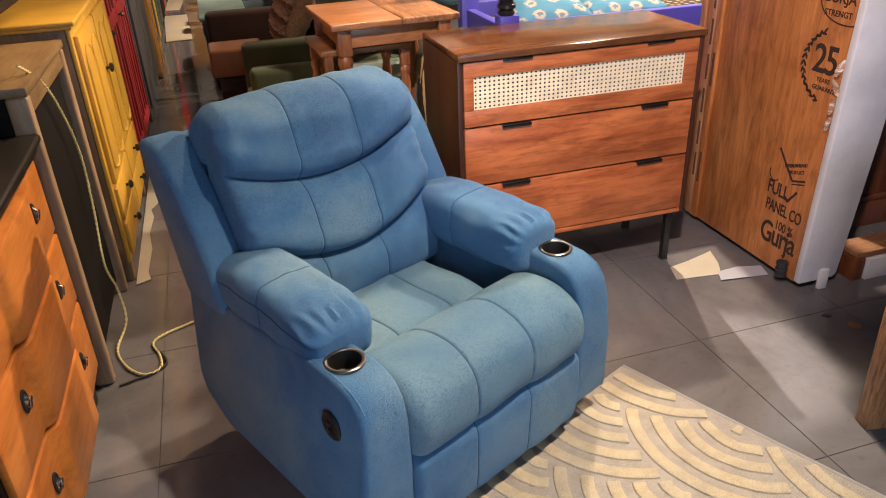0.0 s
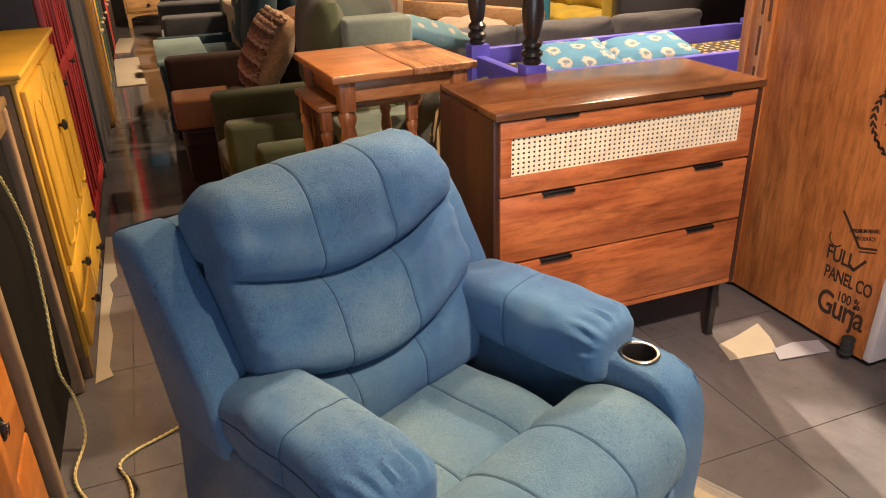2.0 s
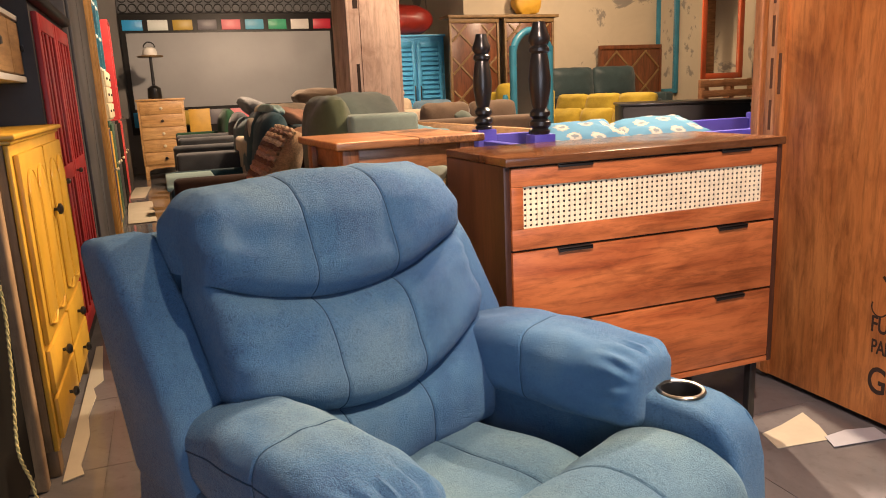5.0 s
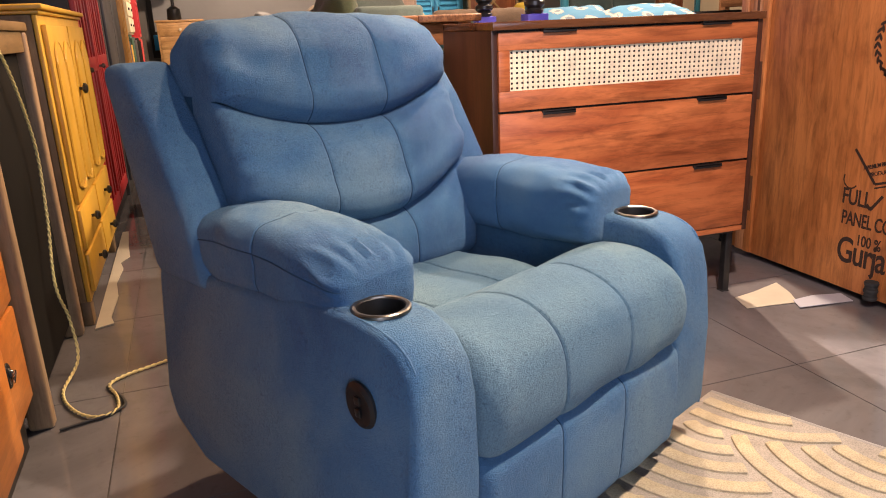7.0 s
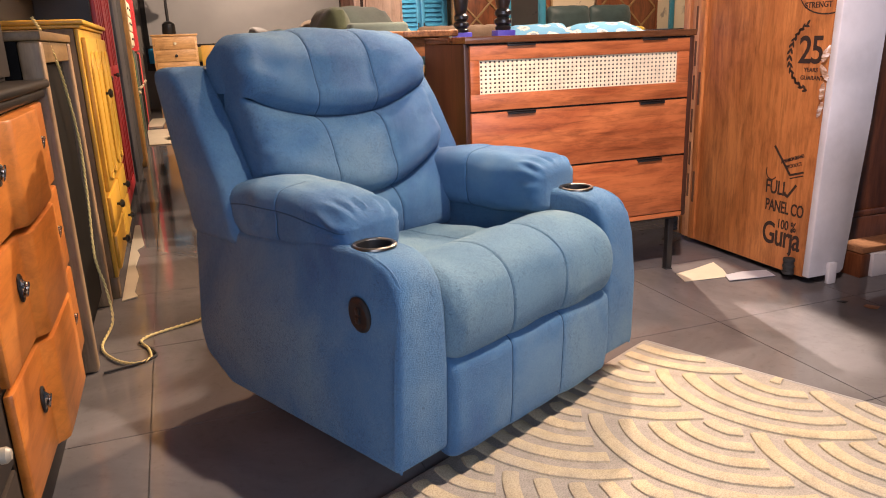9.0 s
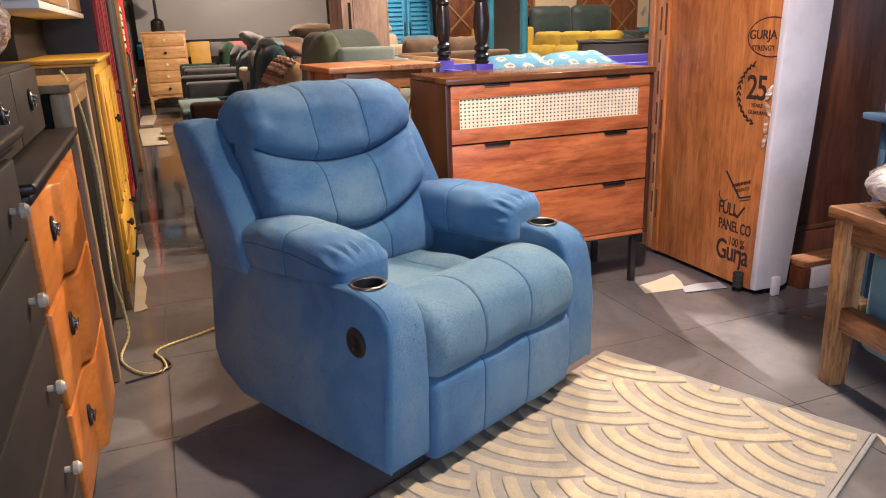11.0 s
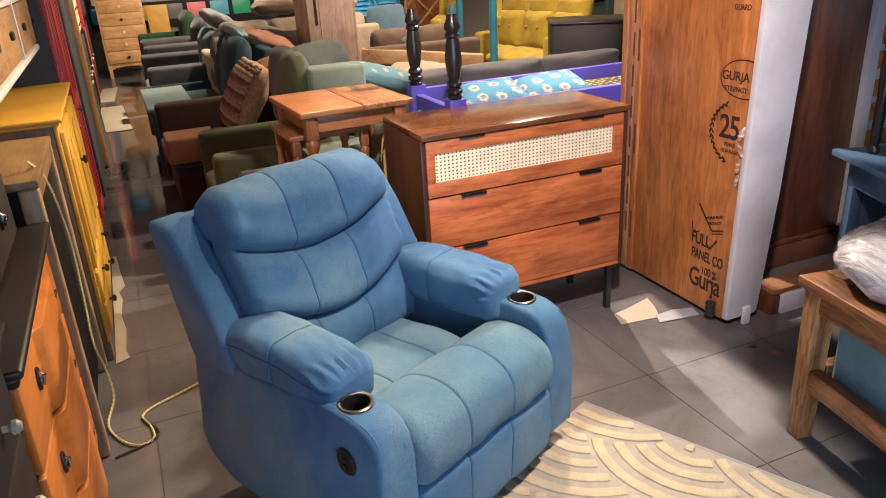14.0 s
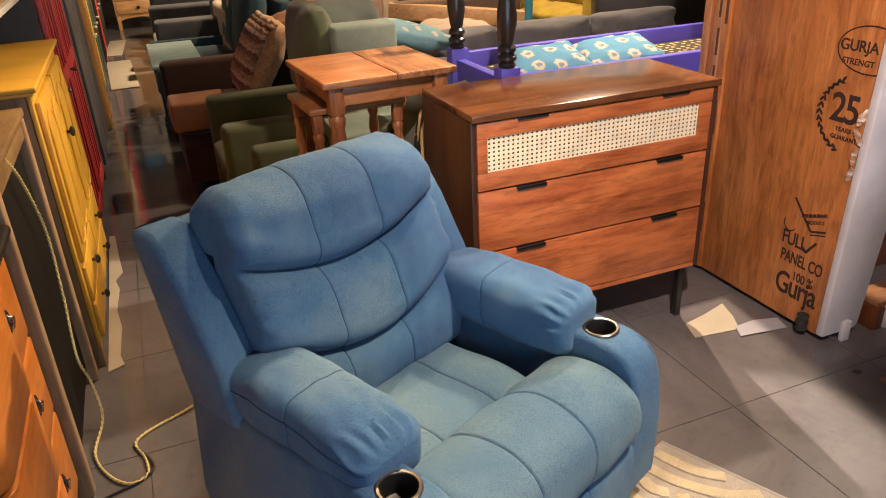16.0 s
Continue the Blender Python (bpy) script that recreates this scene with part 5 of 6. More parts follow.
for y in (3.46, 3.92):
    part("block", box(0.265, 0.344, y - 0.03, y + 0.035, 0.0, 0.978, 0.004), INDIGO, ind, "square indigo corner block")
    part("post", moved(lathe(TURN_P, 22), pose(0.302, y, 0.9785)), BLACKGLOSS, ind, "turned glossy black post")
for y in (3.47, 3.91):
    part("block", box(1.6205, 1.70, y - 0.035, y + 0.035, 0.0, 0.978, 0.004), INDIGO, ind, "square indigo corner block")
    part("post", moved(lathe(TURN_P, 22), pose(1.66, y, 0.9785)), BLACKGLOSS, ind, "turned glossy black post")
solid("bed_mattress", box(0.36, 1.60, 3.50, 3.90, 0.801, 0.90, 0.03, 3), GOLDPRINT, "thin mattress in black and gold print", "mattress")
for x, w in ((0.545, 0.33), (0.885, 0.34)):
    solid("bolster", cushion(w, 0.22, 0.075, 0.13, 0.008, 40, x * 9), FLORAL, "turquoise bolster cushion printed with cream blossoms", "cushion", pose(x, 3.60, 0.950, 16, -2, 1), "bolsters on the bed")
solid("printed_cushion", moved(cushion(0.30, 0.12, 0.55, 0.35, 0.02, 30, 8.0), pose(0.10, 3.52, 0.665, 8, 0, 0)), GOLDPRINT, "upright cushion in black and gold print", "cushion")

STO = pose(-0.13, 3.80, 0.46, 0, 0, 3)
st = thing("side_table", "reddish wooden nest table with turned legs", "table", STO)
part("tabletop", box(-0.26, 0.02, -0.26, 0.26, 0.502, 0.528, 0.006, 3), STOOLWOOD, st, "polished reddish half of the table top")
part("tabletop", box(0.0203, 0.26, -0.26, 0.26, 0.502, 0.528, 0.006, 3), TEAKY, st, "paler streaky half of the table top")
for y in (-0.205, 0.195):
    part("apron", box(-0.1795, 0.1795, y, y + 0.016, 0.425, 0.5015, 0.003), STOOLWOOD, st)
for x in (-0.212, 0.196):
    part("apron", box(x, x + 0.016, -0.1795, 0.1795, 0.425, 0.5015, 0.003), STOOLWOOD, st)
LEGP = [(0.018, 0), (0.020, 0.05), (0.026, 0.10), (0.018, 0.13), (0.027, 0.15), (0.027, 0.17), (0.018, 0.19), (0.028, 0.25), (0.020, 0.30), (0.027, 0.32), (0.027, 0.335), (0.018, 0.35)]
for x in (-0.205, 0.205):
    for y in (-0.205, 0.205):
        bm = lathe([(r * 1.15, z * 0.402 / 0.35) for r, z in LEGP], 16)
        merge(bm, box(-0.027, 0.027, -0.027, 0.027, 0.40, 0.5015, 0.003))
        part("leg", moved(bm, pose(x, y, 0)), STOOLLEG, st, "turned leg")
st2 = thing("side_table", "smaller nest table pushed under the larger one", "table", STO @ pose(-0.095, 0.03, 0))
part("tabletop", box(-0.19, 0.19, -0.165, 0.165, 0.385, 0.408, 0.005), STOOLWOOD, st2)
for x in (-0.16, 0.16):
    for y in (-0.14, 0.14):
        bm = lathe([(r * 0.8, z * 0.9) for r, z in LEGP], 14)
        merge(bm, box(-0.018, 0.018, -0.018, 0.018, 0.315, 0.3845, 0.002))
        part("leg", moved(bm, pose(x, y, 0)), STOOLLEG, st2, "turned leg")


# ---- sofas ----
def sofa(label, m, w, d, seat, armz, back, mats, cushions=2, arm_w=0.14, group="", lean=0.10, category="sofa", arms=(1, 1), puff=0.05):
    """A sofa facing -y in its own axes, its middle at the front edge's middle."""
    base_m, seat_m, arm_m, back_m = mats
    s = thing("sofa" if category == "sofa" else "armchair", label, category, m, group)
    part("base", box(-w / 2 + 0.02, w / 2 - 0.02, 0.03, d - 0.03, 0.08, seat - 0.13, 0.02, 3), base_m, s)
    for x in (-w / 2 + 0.08, w / 2 - 0.08):
        for y in (0.08, d - 0.1):
            part("leg", prism([(x - 0.025, y - 0.025), (x + 0.025, y - 0.025), (x + 0.025, y + 0.025), (x - 0.025, y + 0.025)], "z", 0, 0.0795, 0.004), BLACK, s)
    for k, sx in enumerate((-1, 1)):
        if arms[k]:
            a = sx * (w / 2 - arm_w / 2)
            bm = box(a - arm_w / 2, a + arm_w / 2, 0.0, d - 0.05, 0.09, armz, 0.035, 4)
            part("arm", bm, arm_m, s)
    iw = w - 2 * arm_w - 0.01
    cw = iw / cushions
    for k in range(cushions):
        cx = -iw / 2 + cw * (k + 0.5)
        part("seat_cushion", moved(cushion(cw * 0.995, d - 0.22, 0.17, 0.22, 0.012, 32, k * 3.1), pose(cx, (d - 0.22) / 2 - 0.01, seat - 0.06)), seat_m, s)
        part("back_cushion", moved(cushion(cw * 0.985, back - seat + 0.06, 0.18 + puff, 0.22, 0.015, 32, k * 2.3 + 1), pose(cx, d - 0.22, (seat + back) / 2, 90 - math.degrees(lean), 0, 0)), back_m, s)
    part("back_frame", moved(box(-w / 2 + 0.03, w / 2 - 0.03, -0.05, 0.05, 0, back - 0.16, 0.03, 3), pose(0, d - 0.07, 0.09, -math.degrees(lean) * 0.7, 0, 0)), base_m, s)
    return s


G = "sofas along the aisle"
W = -90
sofa("olive green upholstered armchair with welted arms", pose(-0.66, 4.86, 0, 0, 0, W), 0.78, 0.86, 0.43, 0.63, 0.92, (OLIVE, OLIVE, OLIVE, OLIVE), 1, 0.13, G, category="armchair")
sofa("olive green low sofa under the nest tables", pose(-0.56, 3.98, 0, 0, 0, W), 0.86, 0.95, 0.42, 0.56, 0.80, (OLIVE, SAGE, OLIVE, SAGE), 1, 0.10, G)
sofa("dark brown sofa with tan leather arm ends", pose(-0.84, 5.88, 0, 0, 0, W), 1.05, 0.95, 0.44, 0.64, 0.86, (BROWNC, BROWNC, BROWNC, BROWNC), 1, 0.14, G, 0.1, "sofa", (1, 0))
solid("tan_leather_box", box(-0.845, -0.52, 5.36, 5.66, 0.40, 0.565, 0.02, 3), TANLEATHER, "tan leather box cushion on the brown sofa", "cushion")
solid("woven_cushion", moved(cushion(0.46, 0.58, 0.22, 0.35, 0.02, 34, 4.0), pose(-0.27, 5.62, 0.74, 0, -62, 0)), WOVEN, "brown and orange woven shaggy cushion", "cushion")
wc = bpy.data.objects["woven_cushion"]
for k in range(15):
    a = -0.215 + k * 0.0307
    part("fringe", moved(tube([(a + 0.007 * math.sin(i * 2.1 + k * 0.8), -0.27 + 0.0225 * i, 0.104 - 0.05 * (abs(a) / 0.23) ** 4 - 0.04 * abs((i - 12) / 12) ** 4 + 0.008 * (i % 2)) for i in range(25)], 0.0125, 6), pose(-0.27, 5.62, 0.74, 0, -62, 0)), (WOVEN, WOVENDARK, WOVENPALE)[k % 3], wc, "thick woven cord row")
sofa("teal sofa with a pale teal throw over its seat", pose(-0.86, 7.25, 0, 0, 0, W), 1.35, 0.95, 0.48, 0.55, 1.0, (TEALC, TEALC, TEALC, TEALC), 2, 0.06, G, 0.16)
solid("seat_throw", box(-0.885, -0.52, 6.72, 7.78, 0.515, 0.55, 0.012, 3), PALETEAL, "pale teal folded throw on the sofa seat", "throw")
sofa("grey upholstered sofa with dark arms", pose(-0.78, 8.75, 0, 0, 0, W), 1.45, 0.90, 0.48, 0.68, 0.92, (DARKGREY, GREYC, DARKGREY, TEALC), 1, 0.26, G)
sofa("dark charcoal armchair with a slate seat", pose(-0.72, 10.1, 0, 0, 0, W), 1.0, 0.90, 0.50, 0.74, 0.95, (DARKGREY, GREYC, DARKGREY, DARKGREY), 1, 0.22, G, category="armchair")
sofa("dark green velvet armchair with a rounded back", pose(-0.70, 11.3, 0, 0, 0, W), 1.0, 0.85, 0.50, 0.72, 0.98, (GREEN, GREEN, GREEN, GREEN), 1, 0.16, G, category="armchair")

C = "loose cushions on the sofas"
for lab, mt, sz, m in (
        ("pale grey-white cushion on the teal sofa back", PALETEAL, (0.12, 0.9, 0.10), pose(-0.06, 7.2, 1.03, 0, 10, 0)),
        ("peach cushion behind the teal sofa", PEACH, (0.50, 0.5, 0.14), pose(0.22, 7.2, 0.93, 0, 22, 0)),
        ("grey patterned cushion on the far sofa", GREYC, (0.42, 0.42, 0.16), pose(0.06, 8.75, 1.0, 10, 30, 20)),
        ("slate cushion on the far sofa", DARKGREY, (0.40, 0.4, 0.14), pose(0.22, 8.3, 0.92, 0, 20, 0)),
        ("crumpled white cushion among the sofas", BEIGE, (0.30, 0.3, 0.16), pose(0.34, 7.5, 0.93, 12, 8, 30)),
        ("small tan wooden-patterned cushion", TANLEATHER, (0.34, 0.34, 0.12), pose(-0.02, 5.75, 0.90, 0, -18, 10)),
        ("spotted turquoise cushion lying behind the sofa", SPOTTED, (0.55, 0.45, 0.14), pose(0.42, 4.95, 0.88, 0, 14, 6)),
        ("beige cushion on the brown sofa", BEIGE, (0.60, 0.40, 0.14), pose(1.05, 6.0, 0.72, 0, 18, 10)),
        ("pale grey cushion on the brown sofa", SAGE, (0.42, 0.42, 0.13), pose(1.15, 6.05, 0.86, 0, 35, 0)),
        ("pale beige cushion on the daybed", BEIGE, (0.50, 0.35, 0.16), pose(1.0, 5.55, 0.76, 0, 5, 0)),
        ("brown bolster on the far sofa", TAUPE, (0.50, 0.3, 0.16), pose(0.60, 8.55, 1.12, 0, 0, 5)),
        ("beige bolster on the far sofa", BEIGE, (0.6, 0.3, 0.14), pose(1.15, 8.5, 1.12, 0, 0, 0))):
    solid("cushion", cushion(*sz, 0.4, 0.02, 30, sz[0] * 7), mt, lab, "cushion", m, C)
gs = thing("sofa", "sage green sofa back with a boxed cushion", "sofa", pose(0, 0, 0))
part("base", box(-0.20, 0.30, 4.10, 5.10, 0.08, 0.62, 0.03, 3), SAGE, gs)
part("back_cushion", moved(cushion(0.50, 0.48, 0.20, 0.2, 0.012, 30), pose(-0.16, 4.66, 0.89, 90, 0, 90)), OLIVE, gs)
part("back_cushion", moved(cushion(0.56, 0.52, 0.24, 0.5, 0.015, 30), pose(0.02, 4.74, 0.88, 90, 0, 40)), SAGE, gs)
part("box_cushion", box(-0.12, 0.19, 4.36, 4.52, 0.86, 1.045, 0.022, 3), SAGE, gs, "boxed sage cushion with piping")
for x in (-0.15, 0.25):
    for y in (4.15, 5.05):
        part("leg", box(x - 0.025, x + 0.025, y - 0.025, y + 0.025, 0, 0.0795, 0.003), BLACK, gs)

sofa("grey tufted daybed behind the indigo bed", pose(1.55, 4.65, 0), 2.2, 0.95, 0.66, 0.60, 0.78, (GREYC, GREYC, GREYC, GREYC), 3, 0.05, "", 0.05)
sofa("taupe brown sofa with loose pale cushions", pose(1.12, 6.75, 0, 0, 0, 180), 1.0, 0.95, 0.58, 0.74, 1.02, (TAUPE, TAUPE, TAUPE, TAUPE), 2, 0.14)
tb = thing("timber_plank", "pale pine plank lying across the sofa", "plank", pose(0, 0, 0))
part("board", moved(box(-0.45, 0.45, -0.05, 0.05, 0, 0.10, 0.004), pose(1.05, 5.68, 0.80, 0, 6, -20)), PINE, tb)
sofa("striped beige sofa in the far row", pose(0.55, 8.3, 0, 0, 0, 180), 1.6, 0.9, 0.60, 0.80, 1.05, (BEIGE, BEIGE, BEIGE, BEIGE), 3, 0.10)
ys = sofa("mustard yellow sofa with tufted back cushions", pose(2.95, 8.11, 0, 0, 0, -76), 1.75, 0.88, 0.46, 0.68, 0.84, (MUSTARD, MUSTARD, MUSTARD, MUSTARD), 3, 0.16, "", 0.22)
for k in range(3):
    x = -0.475 + 0.475 * k
    part("head_cushion", moved(cushion(0.475, 0.24, 0.19, 0.25, 0.012, 28, k), pose(x, 0.77, 0.90, 74, 0, 0)), MUSTARD, ys)
    for a in (-0.09, 0.09):
        part("tuft_button", moved(cushion(0.03, 0.02, 0.03, 0.9, 0, 10), pose(x + a, 0.545, 0.70)), MUSTARD, ys)
bl = thing("black_cabinet", "long matt black low cabinet behind the indigo bed", "cabinet", pose(2.36, 5.98, 0, 0, 0, -28) @ pose(-2.35, -5.98, 0))
part("body", box(2.35, 3.42, 5.98, 6.55, 0.06, 0.95, 0.004), BLACKMETAL, bl)
part("top", box(2.335, 3.435, 5.965, 6.56, 0.951, 0.972, 0.004), BLACKGLOSS, bl, "glossy black top")
part("plinth", box(2.38, 3.38, 6.0, 6.5, 0, 0.0595, 0.003), BLACKMETAL, bl)
sofa("pale blue-grey armchair near the back", pose(2.15, 8.4, 0, 0, 0, 20), 0.75, 0.8, 0.48, 0.66, 1.0, (BLUEGREY, BLUEGREY, BLUEGREY, BLUEGREY), 1, 0.10, category="armchair")
tbl = thing("coffee_table", "black low table before the blue armchair", "table", pose(1.95, 7.5, 0))
part("tabletop", box(-0.30, 0.30, -0.22, 0.22, 0.62, 0.65, 0.004), BLACKGLOSS, tbl)
for x in (-0.26, 0.26):
    for y in (-0.18, 0.18):
        part("leg", box(x - 0.02, x + 0.02, y - 0.02, y + 0.02, 0, 0.6195, 0.003), BLACKGLOSS, tbl)
sofa("mustard yellow wing armchair by the mirror", pose(3.0, 9.0, 0, 0, 0, -30), 0.9, 0.85, 0.50, 0.80, 1.15, (MUSTARD, MUSTARD, MUSTARD, MUSTARD), 1, 0.14, category="armchair")
sofa("dark teal leather sofa against the wall", pose(4.72, 9.45, 0), 1.65, 0.9, 0.93, 0.98, 1.32, (DARKTEAL, DARKTEAL, DARKTEAL, DARKTEAL), 2, 0.14)

# ---- plywood column, boards and cabinets at the back ----
col = thing("column", "structural column boxed in raw plywood with a stamp", "column", pose(0, 0, 0), kind="structure")
part("plywood_face", box(0.52, 0.895, 6.80, 6.82, 0.0, 3.4, 0.002), COLWOOD, col)
part("plywood_face", box(0.50, 0.5195, 6.80, 7.28, 0.0, 3.4, 0.002), COLWOOD, col)
part("plywood_face", box(0.8955, 0.915, 6.80, 7.28, 0.0, 3.4, 0.002), COLWOOD, col)
part("core", box(0.53, 0.885, 6.825, 7.27, 0.0, 3.4, 0), WALLDARK, col)
part("stamp_bar", box(0.555, 0.580, 6.7985, 6.7998, 1.05, 1.35, 0), INK, col, "printed bar on the plywood")
part("stamp_bar", box(0.552, 0.590, 6.7985, 6.7998, 1.75, 1.90, 0), INK, col, "printed bar on the plywood")
part("joint", box(0.598, 0.602, 6.7975, 6.7998, 0.0, 3.4, 0), BROWN, col, "joint between the plywood sheets")

brd = thing("sample_board", "wall board with grey glass and rows of colour samples", "sample board", pose(0, 0, 0))
part("backing", box(-1.30, 2.16, 14.14, 14.199, 0.62, 2.50, 0.004), BLACKMETAL, brd, "black backing board")
part("glass", box(-1.22, 2.02, 14.125, 14.1395, 1.03, 2.20, 0.002), GLASSGREY, brd, "glossy grey glass panel")
SW = ((0.02, 0.35, 0.75), (0.70, 0.75, 0.72), (0.50, 0.34, 0.05), (0.16, 0.15, 0.17), (0.80, 0.22, 0.25), (0.10, 0.42, 0.62), (0.03, 0.38, 0.20), (0.74, 0.70, 0.66), (0.60, 0.03, 0.06))
for k, c in enumerate(SW):
    mt = paint("sample_%s" % "abcdefghi"[k], c, 0.4, 0.1)
    x = -1.26 + k * 0.375
    for z0, z1 in ((2.24, 2.40), (0.74, 0.98)):
        part("colour_sample", box(x, x + 0.30, 14.12, 14.1395, z0, z1, 0.004), mt, brd, "painted colour sample")
lat = thing("lattice_screen", "grey patterned screen above the sample board", "screen", pose(0, 0, 0))
part("screen_panel", box(-1.30, 2.16, 14.16, 14.199, 2.51, 3.2, 0.002), GREYC, lat)
for i in range(24):
    for j in range(4):
        cx, cz = -1.22 + i * 0.143, 2.58 + j * 0.15
        part("ring", tube([(cx + 0.062 * math.cos(t), 14.15, cz + 0.062 * math.sin(t)) for t in [q * 6.28318 / 8 for q in range(9)]], 0.010, 4), BLACKMETAL, lat)
dr = thing("tall_dresser", "tall honey pine chest of five drawers at the aisle end", "chest", pose(0, 0, 0))
part("carcass", box(-1.165, -0.515, 13.0, 13.5, 0.20, 1.15, 0.004), PINE, dr)
part("top", box(-1.185, -0.495, 12.98, 13.51, 1.151, 1.18, 0.006), PINE, dr)
for x in (-1.16, -0.57):
    for y in (13.01, 13.44):
        part("leg", box(x, x + 0.05, y, y + 0.05, 0, 0.1995, 0.004), PINE, dr)
part("skirt", prism([(-1.109, 0.1995), (-0.571, 0.1995), (-0.571, 0.13), (-0.65, 0.16), (-0.84, 0.175), (-1.03, 0.16), (-1.109, 0.13)], "y", 13.005, 13.02), PINE, dr)
for k in range(5):
    d = part("drawer", box(-1.135, -0.545, 12.985, 12.9995, 0.225 + k * 0.183, 0.395 + k * 0.183, 0.006), PINE, dr)
    part("knob", moved(lathe([(0.008, 0), (0.008, 0.012), (0.022, 0.02), (0.022, 0.03), (0.001, 0.036)], 14), pose(-0.84, 12.985, 0.31 + k * 0.183, 90, 0, 0)), BLACKGLOSS if k in (0, 3) else CREAM, d, "round knob")
la = thing("table_lamp", "black table lamp stand with a white dome on the dresser", "lamp", pose(-0.90, 13.2, 1.1805) @ Matrix.Diagonal((0.86, 0.86, 0.86, 1)))
part("foot", lathe([(0.11, 0), (0.12, 0.02), (0.11, 0.18), (0.06, 0.22), (0.03, 0.23)], 24), BLACKGLOSS, la)
part("stem", lathe([(0.028, 0.2305), (0.024, 0.70)], 16), BLACKGLOSS, la)
part("tray", lathe([(0.20, 0.7005), (0.215, 0.715), (0.20, 0.725)], 28), TANY, la)
part("dome", lathe([(0.115, 0.7255), (0.12, 0.78), (0.10, 0.84), (0.04, 0.87)], 24), WHITE, la, "white dome")
part("loop", tube([(0.09 * math.cos(t), 0, 0.86 + 0.09 * math.sin(t)) for t in [i * math.pi / 8 for i in range(9)]], 0.012), BLACKGLOSS, la)
part("yellow_panel", box(-0.44, -0.12, 13.62, 13.66, 0.0, 1.0, 0.004), YELLOW, thing("yellow_board", "yellow painted board beside the dresser", "board", pose(0, 0, 0)))

bc = thing("blue_wardrobe", "sky blue wardrobe with louvred doors", "wardrobe", pose(0, 0, 0))
part("carcass", box(2.13, 2.97, 11.2, 11.7, 0.0, 1.86, 0.005), SKY, bc)
part("top", box(2.11, 2.99, 11.17, 11.71, 1.861, 1.89, 0.005), SKY, bc)
for x0 in (2.175, 2.565):
    d = new("door")
    d.parent = bc
    for a, b, z0, z1 in ((x0, x0 + 0.05, 0.1, 1.8), (x0 + 0.31, x0 + 0.36, 0.1, 1.8), (x0 + 0.0505, x0 + 0.3095, 0.1, 0.18), (x0 + 0.0505, x0 + 0.3095, 1.72, 1.8)):
        part("rail", box(a, b, 11.175, 11.1995, z0, z1, 0.003), SKY, d)
    for k in range(24):
        part("louvre", moved(box(-0.129, 0.129, -0.004, 0.004, -0.03, 0.03, 0), pose(x0 + 0.18, 11.188, 0.22 + k * 0.064, -28, 0, 0)), SKY, d, smooth=False)
    part("handle", box(x0 + (0.325 if x0 < 2.4 else 0.02), x0 + (0.34 if x0 < 2.4 else 0.035), 11.155, 11.1745, 0.95, 1.2, 0.004), BLACKMETAL, d)
solid("bean_bag", cushion(0.85, 0.6, 0.42, 0.8, 0.02, 32), REDVINYL, "dark red and black vinyl bean bag on the wardrobe", "bean bag", pose(2.45, 11.42, 2.10))


def cross_board(label, cat, x0, x1, y, z0, z1, frame_mat, pitch=0.42):
    """A dark board crossed by pale slanting battens inside a frame."""
    b = thing(cat.replace(" ", "_"), label, cat, pose(0, 0, 0))
    part("board", box(x0 + 0.03, x1 - 0.03, y, y + 0.03, z0, z1 - 0.03, 0.003), BROWN, b)
    part("rail", box(x0, x1, y - 0.02, y + 0.04, z1 - 0.0295, z1 + 0.03, 0.005), frame_mat, b)
    for x in (x0, x1 - 0.0295):
        part("stile", box(x, x + 0.0295, y - 0.02, y + 0.04, z0, z1 - 0.03, 0.004), frame_mat, b)
    u0, u1, w0, w1 = x0 + 0.04, x1 - 0.04, z0 + 0.02, z1 - 0.05
    for s in (-1, 1):
        n = int((u1 - u0 + w1 - w0) / pitch) + 1
        for k in range(n):
            c = (u0 if s > 0 else u1) - s * (w1 - w0) + s * pitch * (k + 0.5)
            t0, t1 = 0.0, w1 - w0
            lim = sorted(((u0 - c) * s, (u1 - c) * s))
            t0, t1 = max(t0, lim[0]), min(t1, lim[1])
            if t1 - t0 < 0.08:
                continue
            xm, zm, L = c + s * (t0 + t1) / 2, w0 + (t0 + t1) / 2, (t1 - t0) * 1.414
            part("batten", moved(box(-L / 2, L / 2, -0.012 - 0.004 * (s > 0), 0, -0.013, 0.013, 0.002), pose(xm, y - 0.0005, zm, 0, -45 * s, 0)), TANY, b)
    return b


cross_board("brown display cabinet with crossed battens on its doors", "display cabinet", 2.76, 3.47, 10.45, 0.0, 2.0, TANY)
cross_board("dark display cabinet with crossed battens on its doors", "display cabinet", 3.55, 4.30, 10.45, 0.0, 2.0, TANY)
top = thing("cabinet_top", "long tan board lying across both display cabinets", "board", pose(0, 0, 0))
part("board", box(2.74, 4.36, 10.40, 10.74, 2.031, 2.07, 0.005), TANY, top)
solid("yellow_bundle", cushion(0.4, 0.22, 0.35, 0.5, 0.03, 24), YELLOW, "yellow wrapped bundle on the shelf", "bundle", pose(3.95, 10.57, 2.24))
cross_board("dark brown headboard with crossed pale battens", "headboard", 5.10, 6.16, 10.55, 0.0, 1.62, BROWN, 0.5)


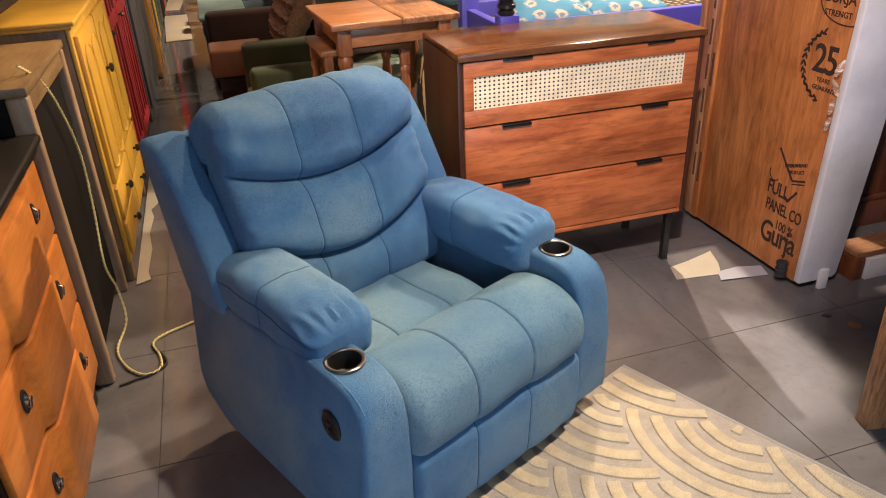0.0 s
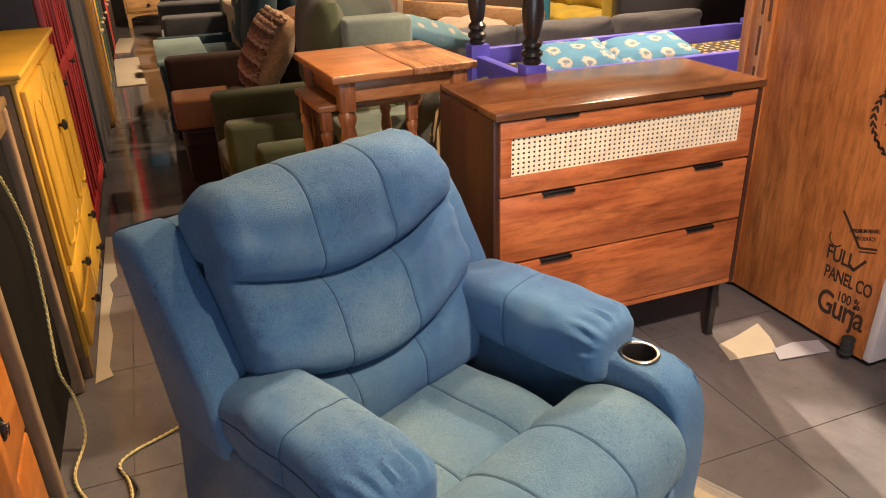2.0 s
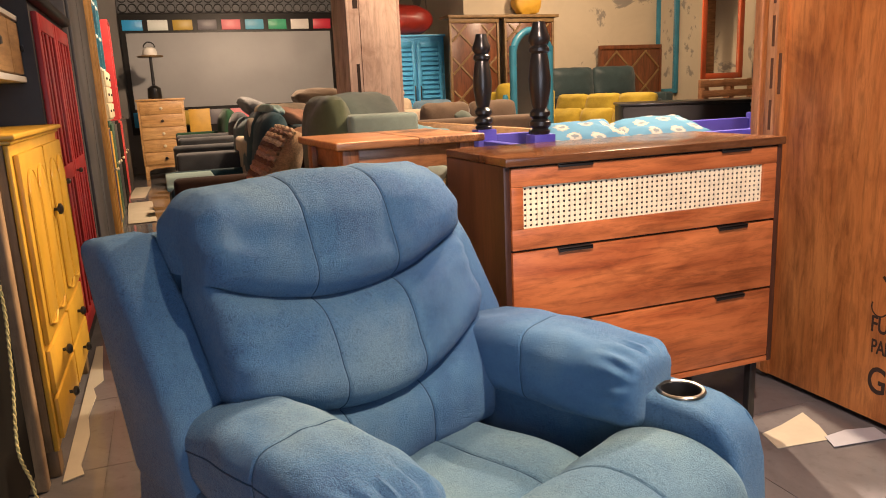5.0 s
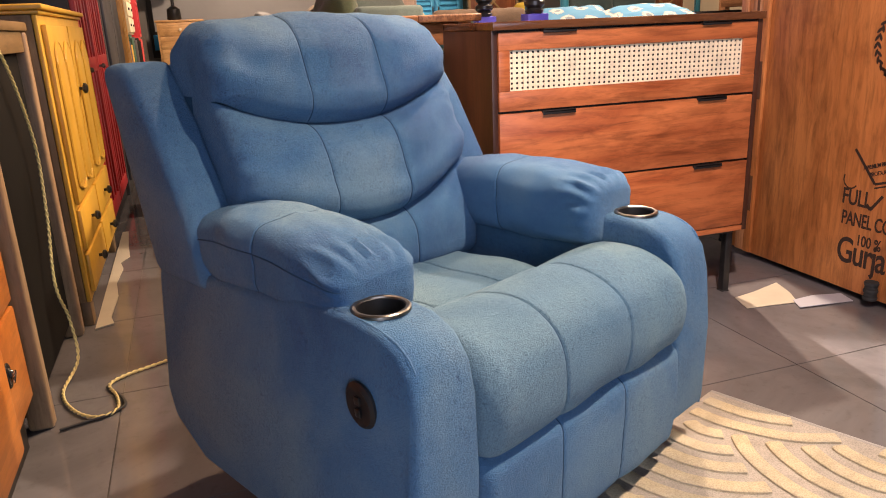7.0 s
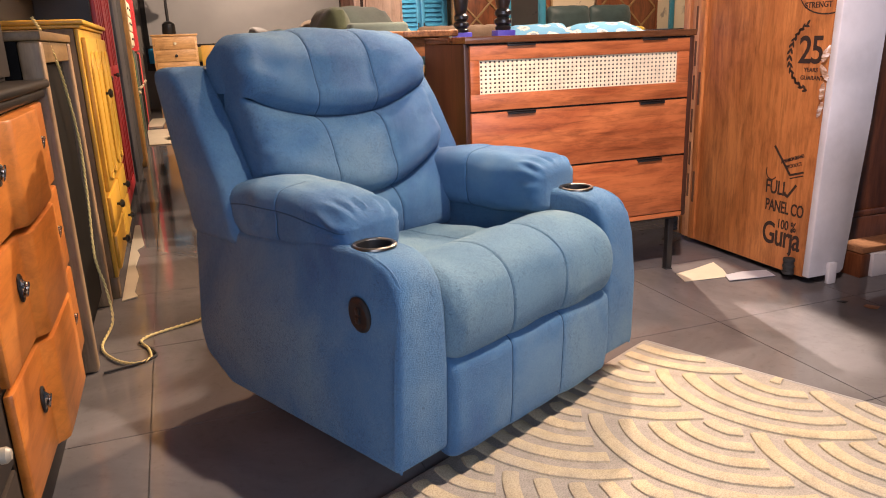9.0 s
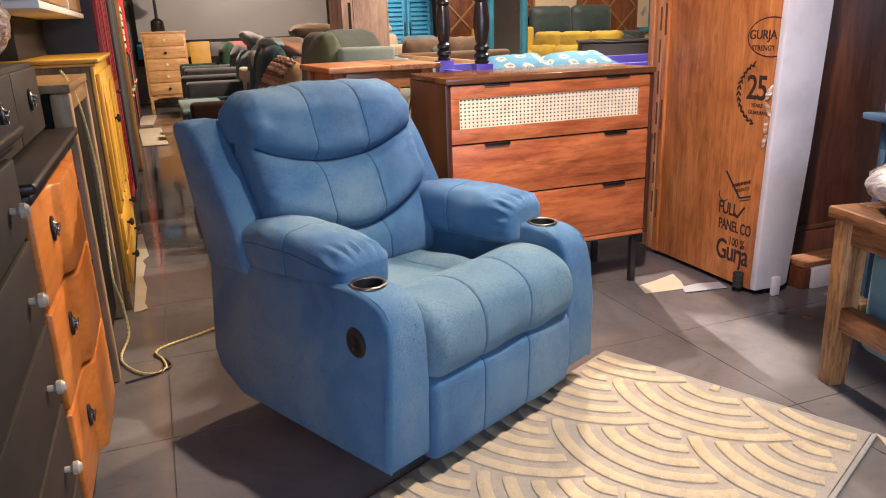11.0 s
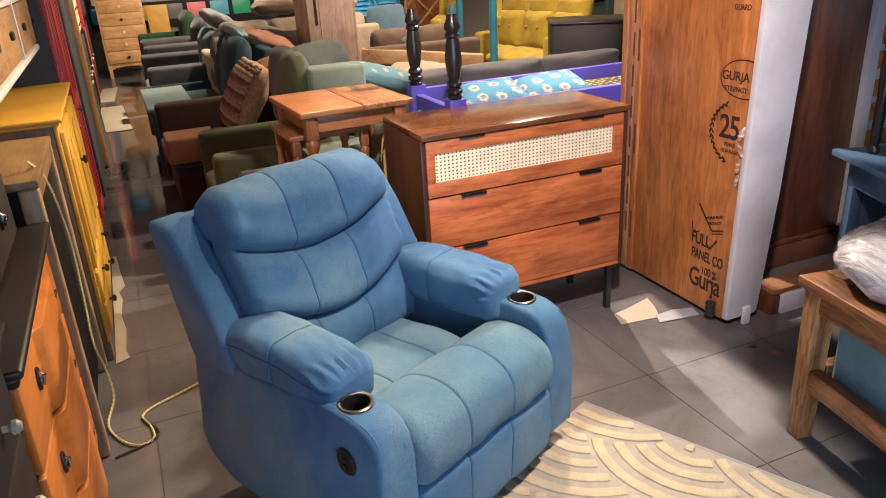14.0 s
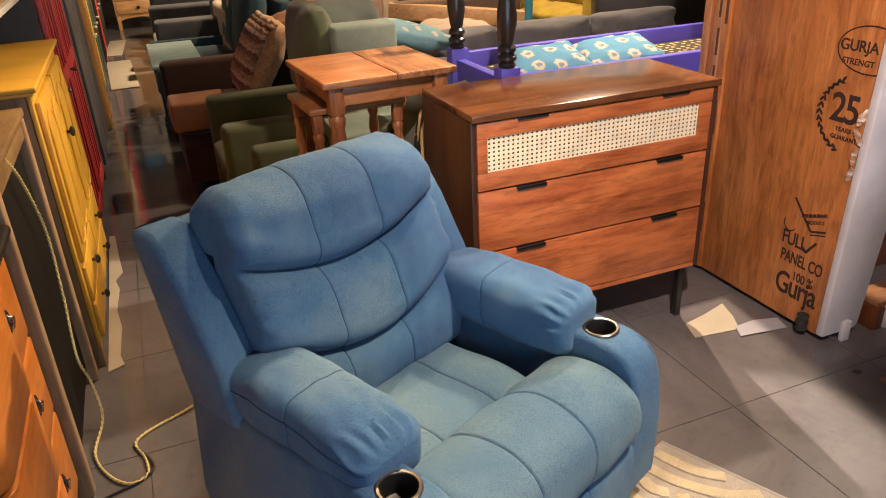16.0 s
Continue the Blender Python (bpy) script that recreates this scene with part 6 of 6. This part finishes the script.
def mirror(label, x0, x1, y, z0, z1, mt, arch=False, turn=0.0):
    mi = thing("mirror", label, "mirror", pose((x0 + x1) / 2, y, 0, 0, 0, turn) @ pose(-(x0 + x1) / 2, -y, 0))
    w = 0.07
    if arch:
        r, cx, zc = (x1 - x0) / 2, (x0 + x1) / 2, z1 - (x1 - x0) / 2
        arc = [i * math.pi / 16 for i in range(17)]
        part("glass", prism([(x0 + 0.03, z0), (x1 - 0.03, z0)] + [(cx + (r - 0.03) * math.cos(t), zc + (r - 0.03) * math.sin(t)) for t in arc], "y", y + 0.01, y + 0.02), MIRROR, mi)
        part("frame", tube([(x1, y, z0)] + [(cx + r * math.cos(t), y, zc + r * math.sin(t)) for t in arc] + [(x0, y, z0)], 0.035, 10), mt, mi)
    else:
        part("glass", box(x0 + w, x1 - w, y + 0.01, y + 0.02, z0 + w, z1 - w, 0), MIRROR, mi)
        for b in ((x0, x0 + w, z0, z1), (x1 - w, x1, z0, z1), (x0 + w + 0.0005, x1 - w - 0.0005, z0, z0 + w), (x0 + w + 0.0005, x1 - w - 0.0005, z1 - w, z1)):
            part("frame", box(b[0], b[1], y - 0.015, y + 0.0095, b[2], b[3], 0.006), mt, mi)
    return mi


mirror("teal arched cheval mirror", 2.30, 2.77, 7.75, 0.35, 1.65, TEALP, True, 14)
m = thing("mirror_stand", "teal turned stand of the cheval mirror", "stand", pose(2.24, 7.74, 0, 0, 0, 14))
part("upright", lathe([(0.035, 0), (0.035, 0.3)] + [(0.028 + 0.010 * (k % 2), 0.34 + k * 0.05) for k in range(14)] + [(0.02, 1.06)], 14), TEALP, m)
part("foot", box(-0.04, 0.62, -0.15, 0.15, 0.0, 0.05, 0.01), TEALP, m)
part("ledge", box(0.04, 0.60, -0.05, 0.05, 0.051, 0.31, 0.006), TEALP, m)
mirror("teal framed wall mirror", 6.18, 6.585, 10.70, 0.93, 2.75, TEALP)
mirror("red framed mirror standing on a slatted crate", 5.51, 6.16, 8.90, 1.12, 2.55, ORANGERED)
cra = thing("slatted_crate", "rustic slatted wooden rack in front of the wall", "rack", pose(0, 0, 0))
for k in range(9):
    part("slat", box(5.43 + 0.03 * (k % 2), 6.44 - 0.05 * (k % 3), 8.80, 8.82, 0.02 + k * 0.125, 0.105 + k * 0.125, 0.003), LUMBER, cra)
for x in (5.55, 5.95, 6.33):
    part("post", box(x - 0.03, x + 0.03, 8.8205, 8.95, 0.0, 1.115, 0.003), LUMBER, cra)
plk = thing("timber_post", "raw timber post standing by the wall", "post", pose(0, 0, 0))
part("post", box(5.95, 6.25, 8.20, 8.30, 0.0, 2.9, 0.004), LUMBER, plk)

# ---- unseen housings added at the spot lamps ----
for x, y in ((1.25, 3.95), (1.30, 5.15), (0.62, 1.62), (-0.75, 0.85), (1.15, 5.6), (0.1, 3.9), (2.6, 6.8), (0.5, 9.6), (4.2, 8.6)):
    zz = {(1.25, 3.95): 2.25, (-0.75, 0.85): 2.95}.get((x, y), 3.1)
    cl = thing("lamp_housing", "unseen black lamp housing on a rod, added at a spot lamp", "spotlight", pose(x, y, zz), "ceiling spotlights")
    part("rod", lathe([(0.008, 0.16), (0.008, 3.4 - zz)], 8), BLACKMETAL, cl)
    bm = lathe([(0.06, 0.04), (0.06, 0.15), (0.03, 0.1595)], 16)
    part("housing", bm, BLACKMETAL, cl)

# ---- floor tiles, nearest as pieces of their own ----
me = mesh_of(box(0.0015, 0.5985, 0.0015, 0.5985, -0.0038, 0.0, 0), "tile")
me.materials.append(TILE)
rest = bmesh.new()
for i in range(-3, 13):
    for j in range(-10, 20):
        x, y = -1.16 + 0.6 * i, 2.485 + 0.6 * j
        if x + 0.6 > 6.6 or y < -1.75 or y + 0.6 > 14.2 or x < -2.6:
            continue
        if -2 <= i <= 7 and -4 <= j <= 17:
            t = new("tile", me)
            t.location = (x, y, 0)
            t.parent = floor
        else:
            box(x + 0.0015, x + 0.5985, y + 0.0015, y + 0.5985, -0.0038, 0.0, 0, 1, rest)
tagged(part("tiles_beyond", rest, TILE, floor, smooth=False), kind="stuff")
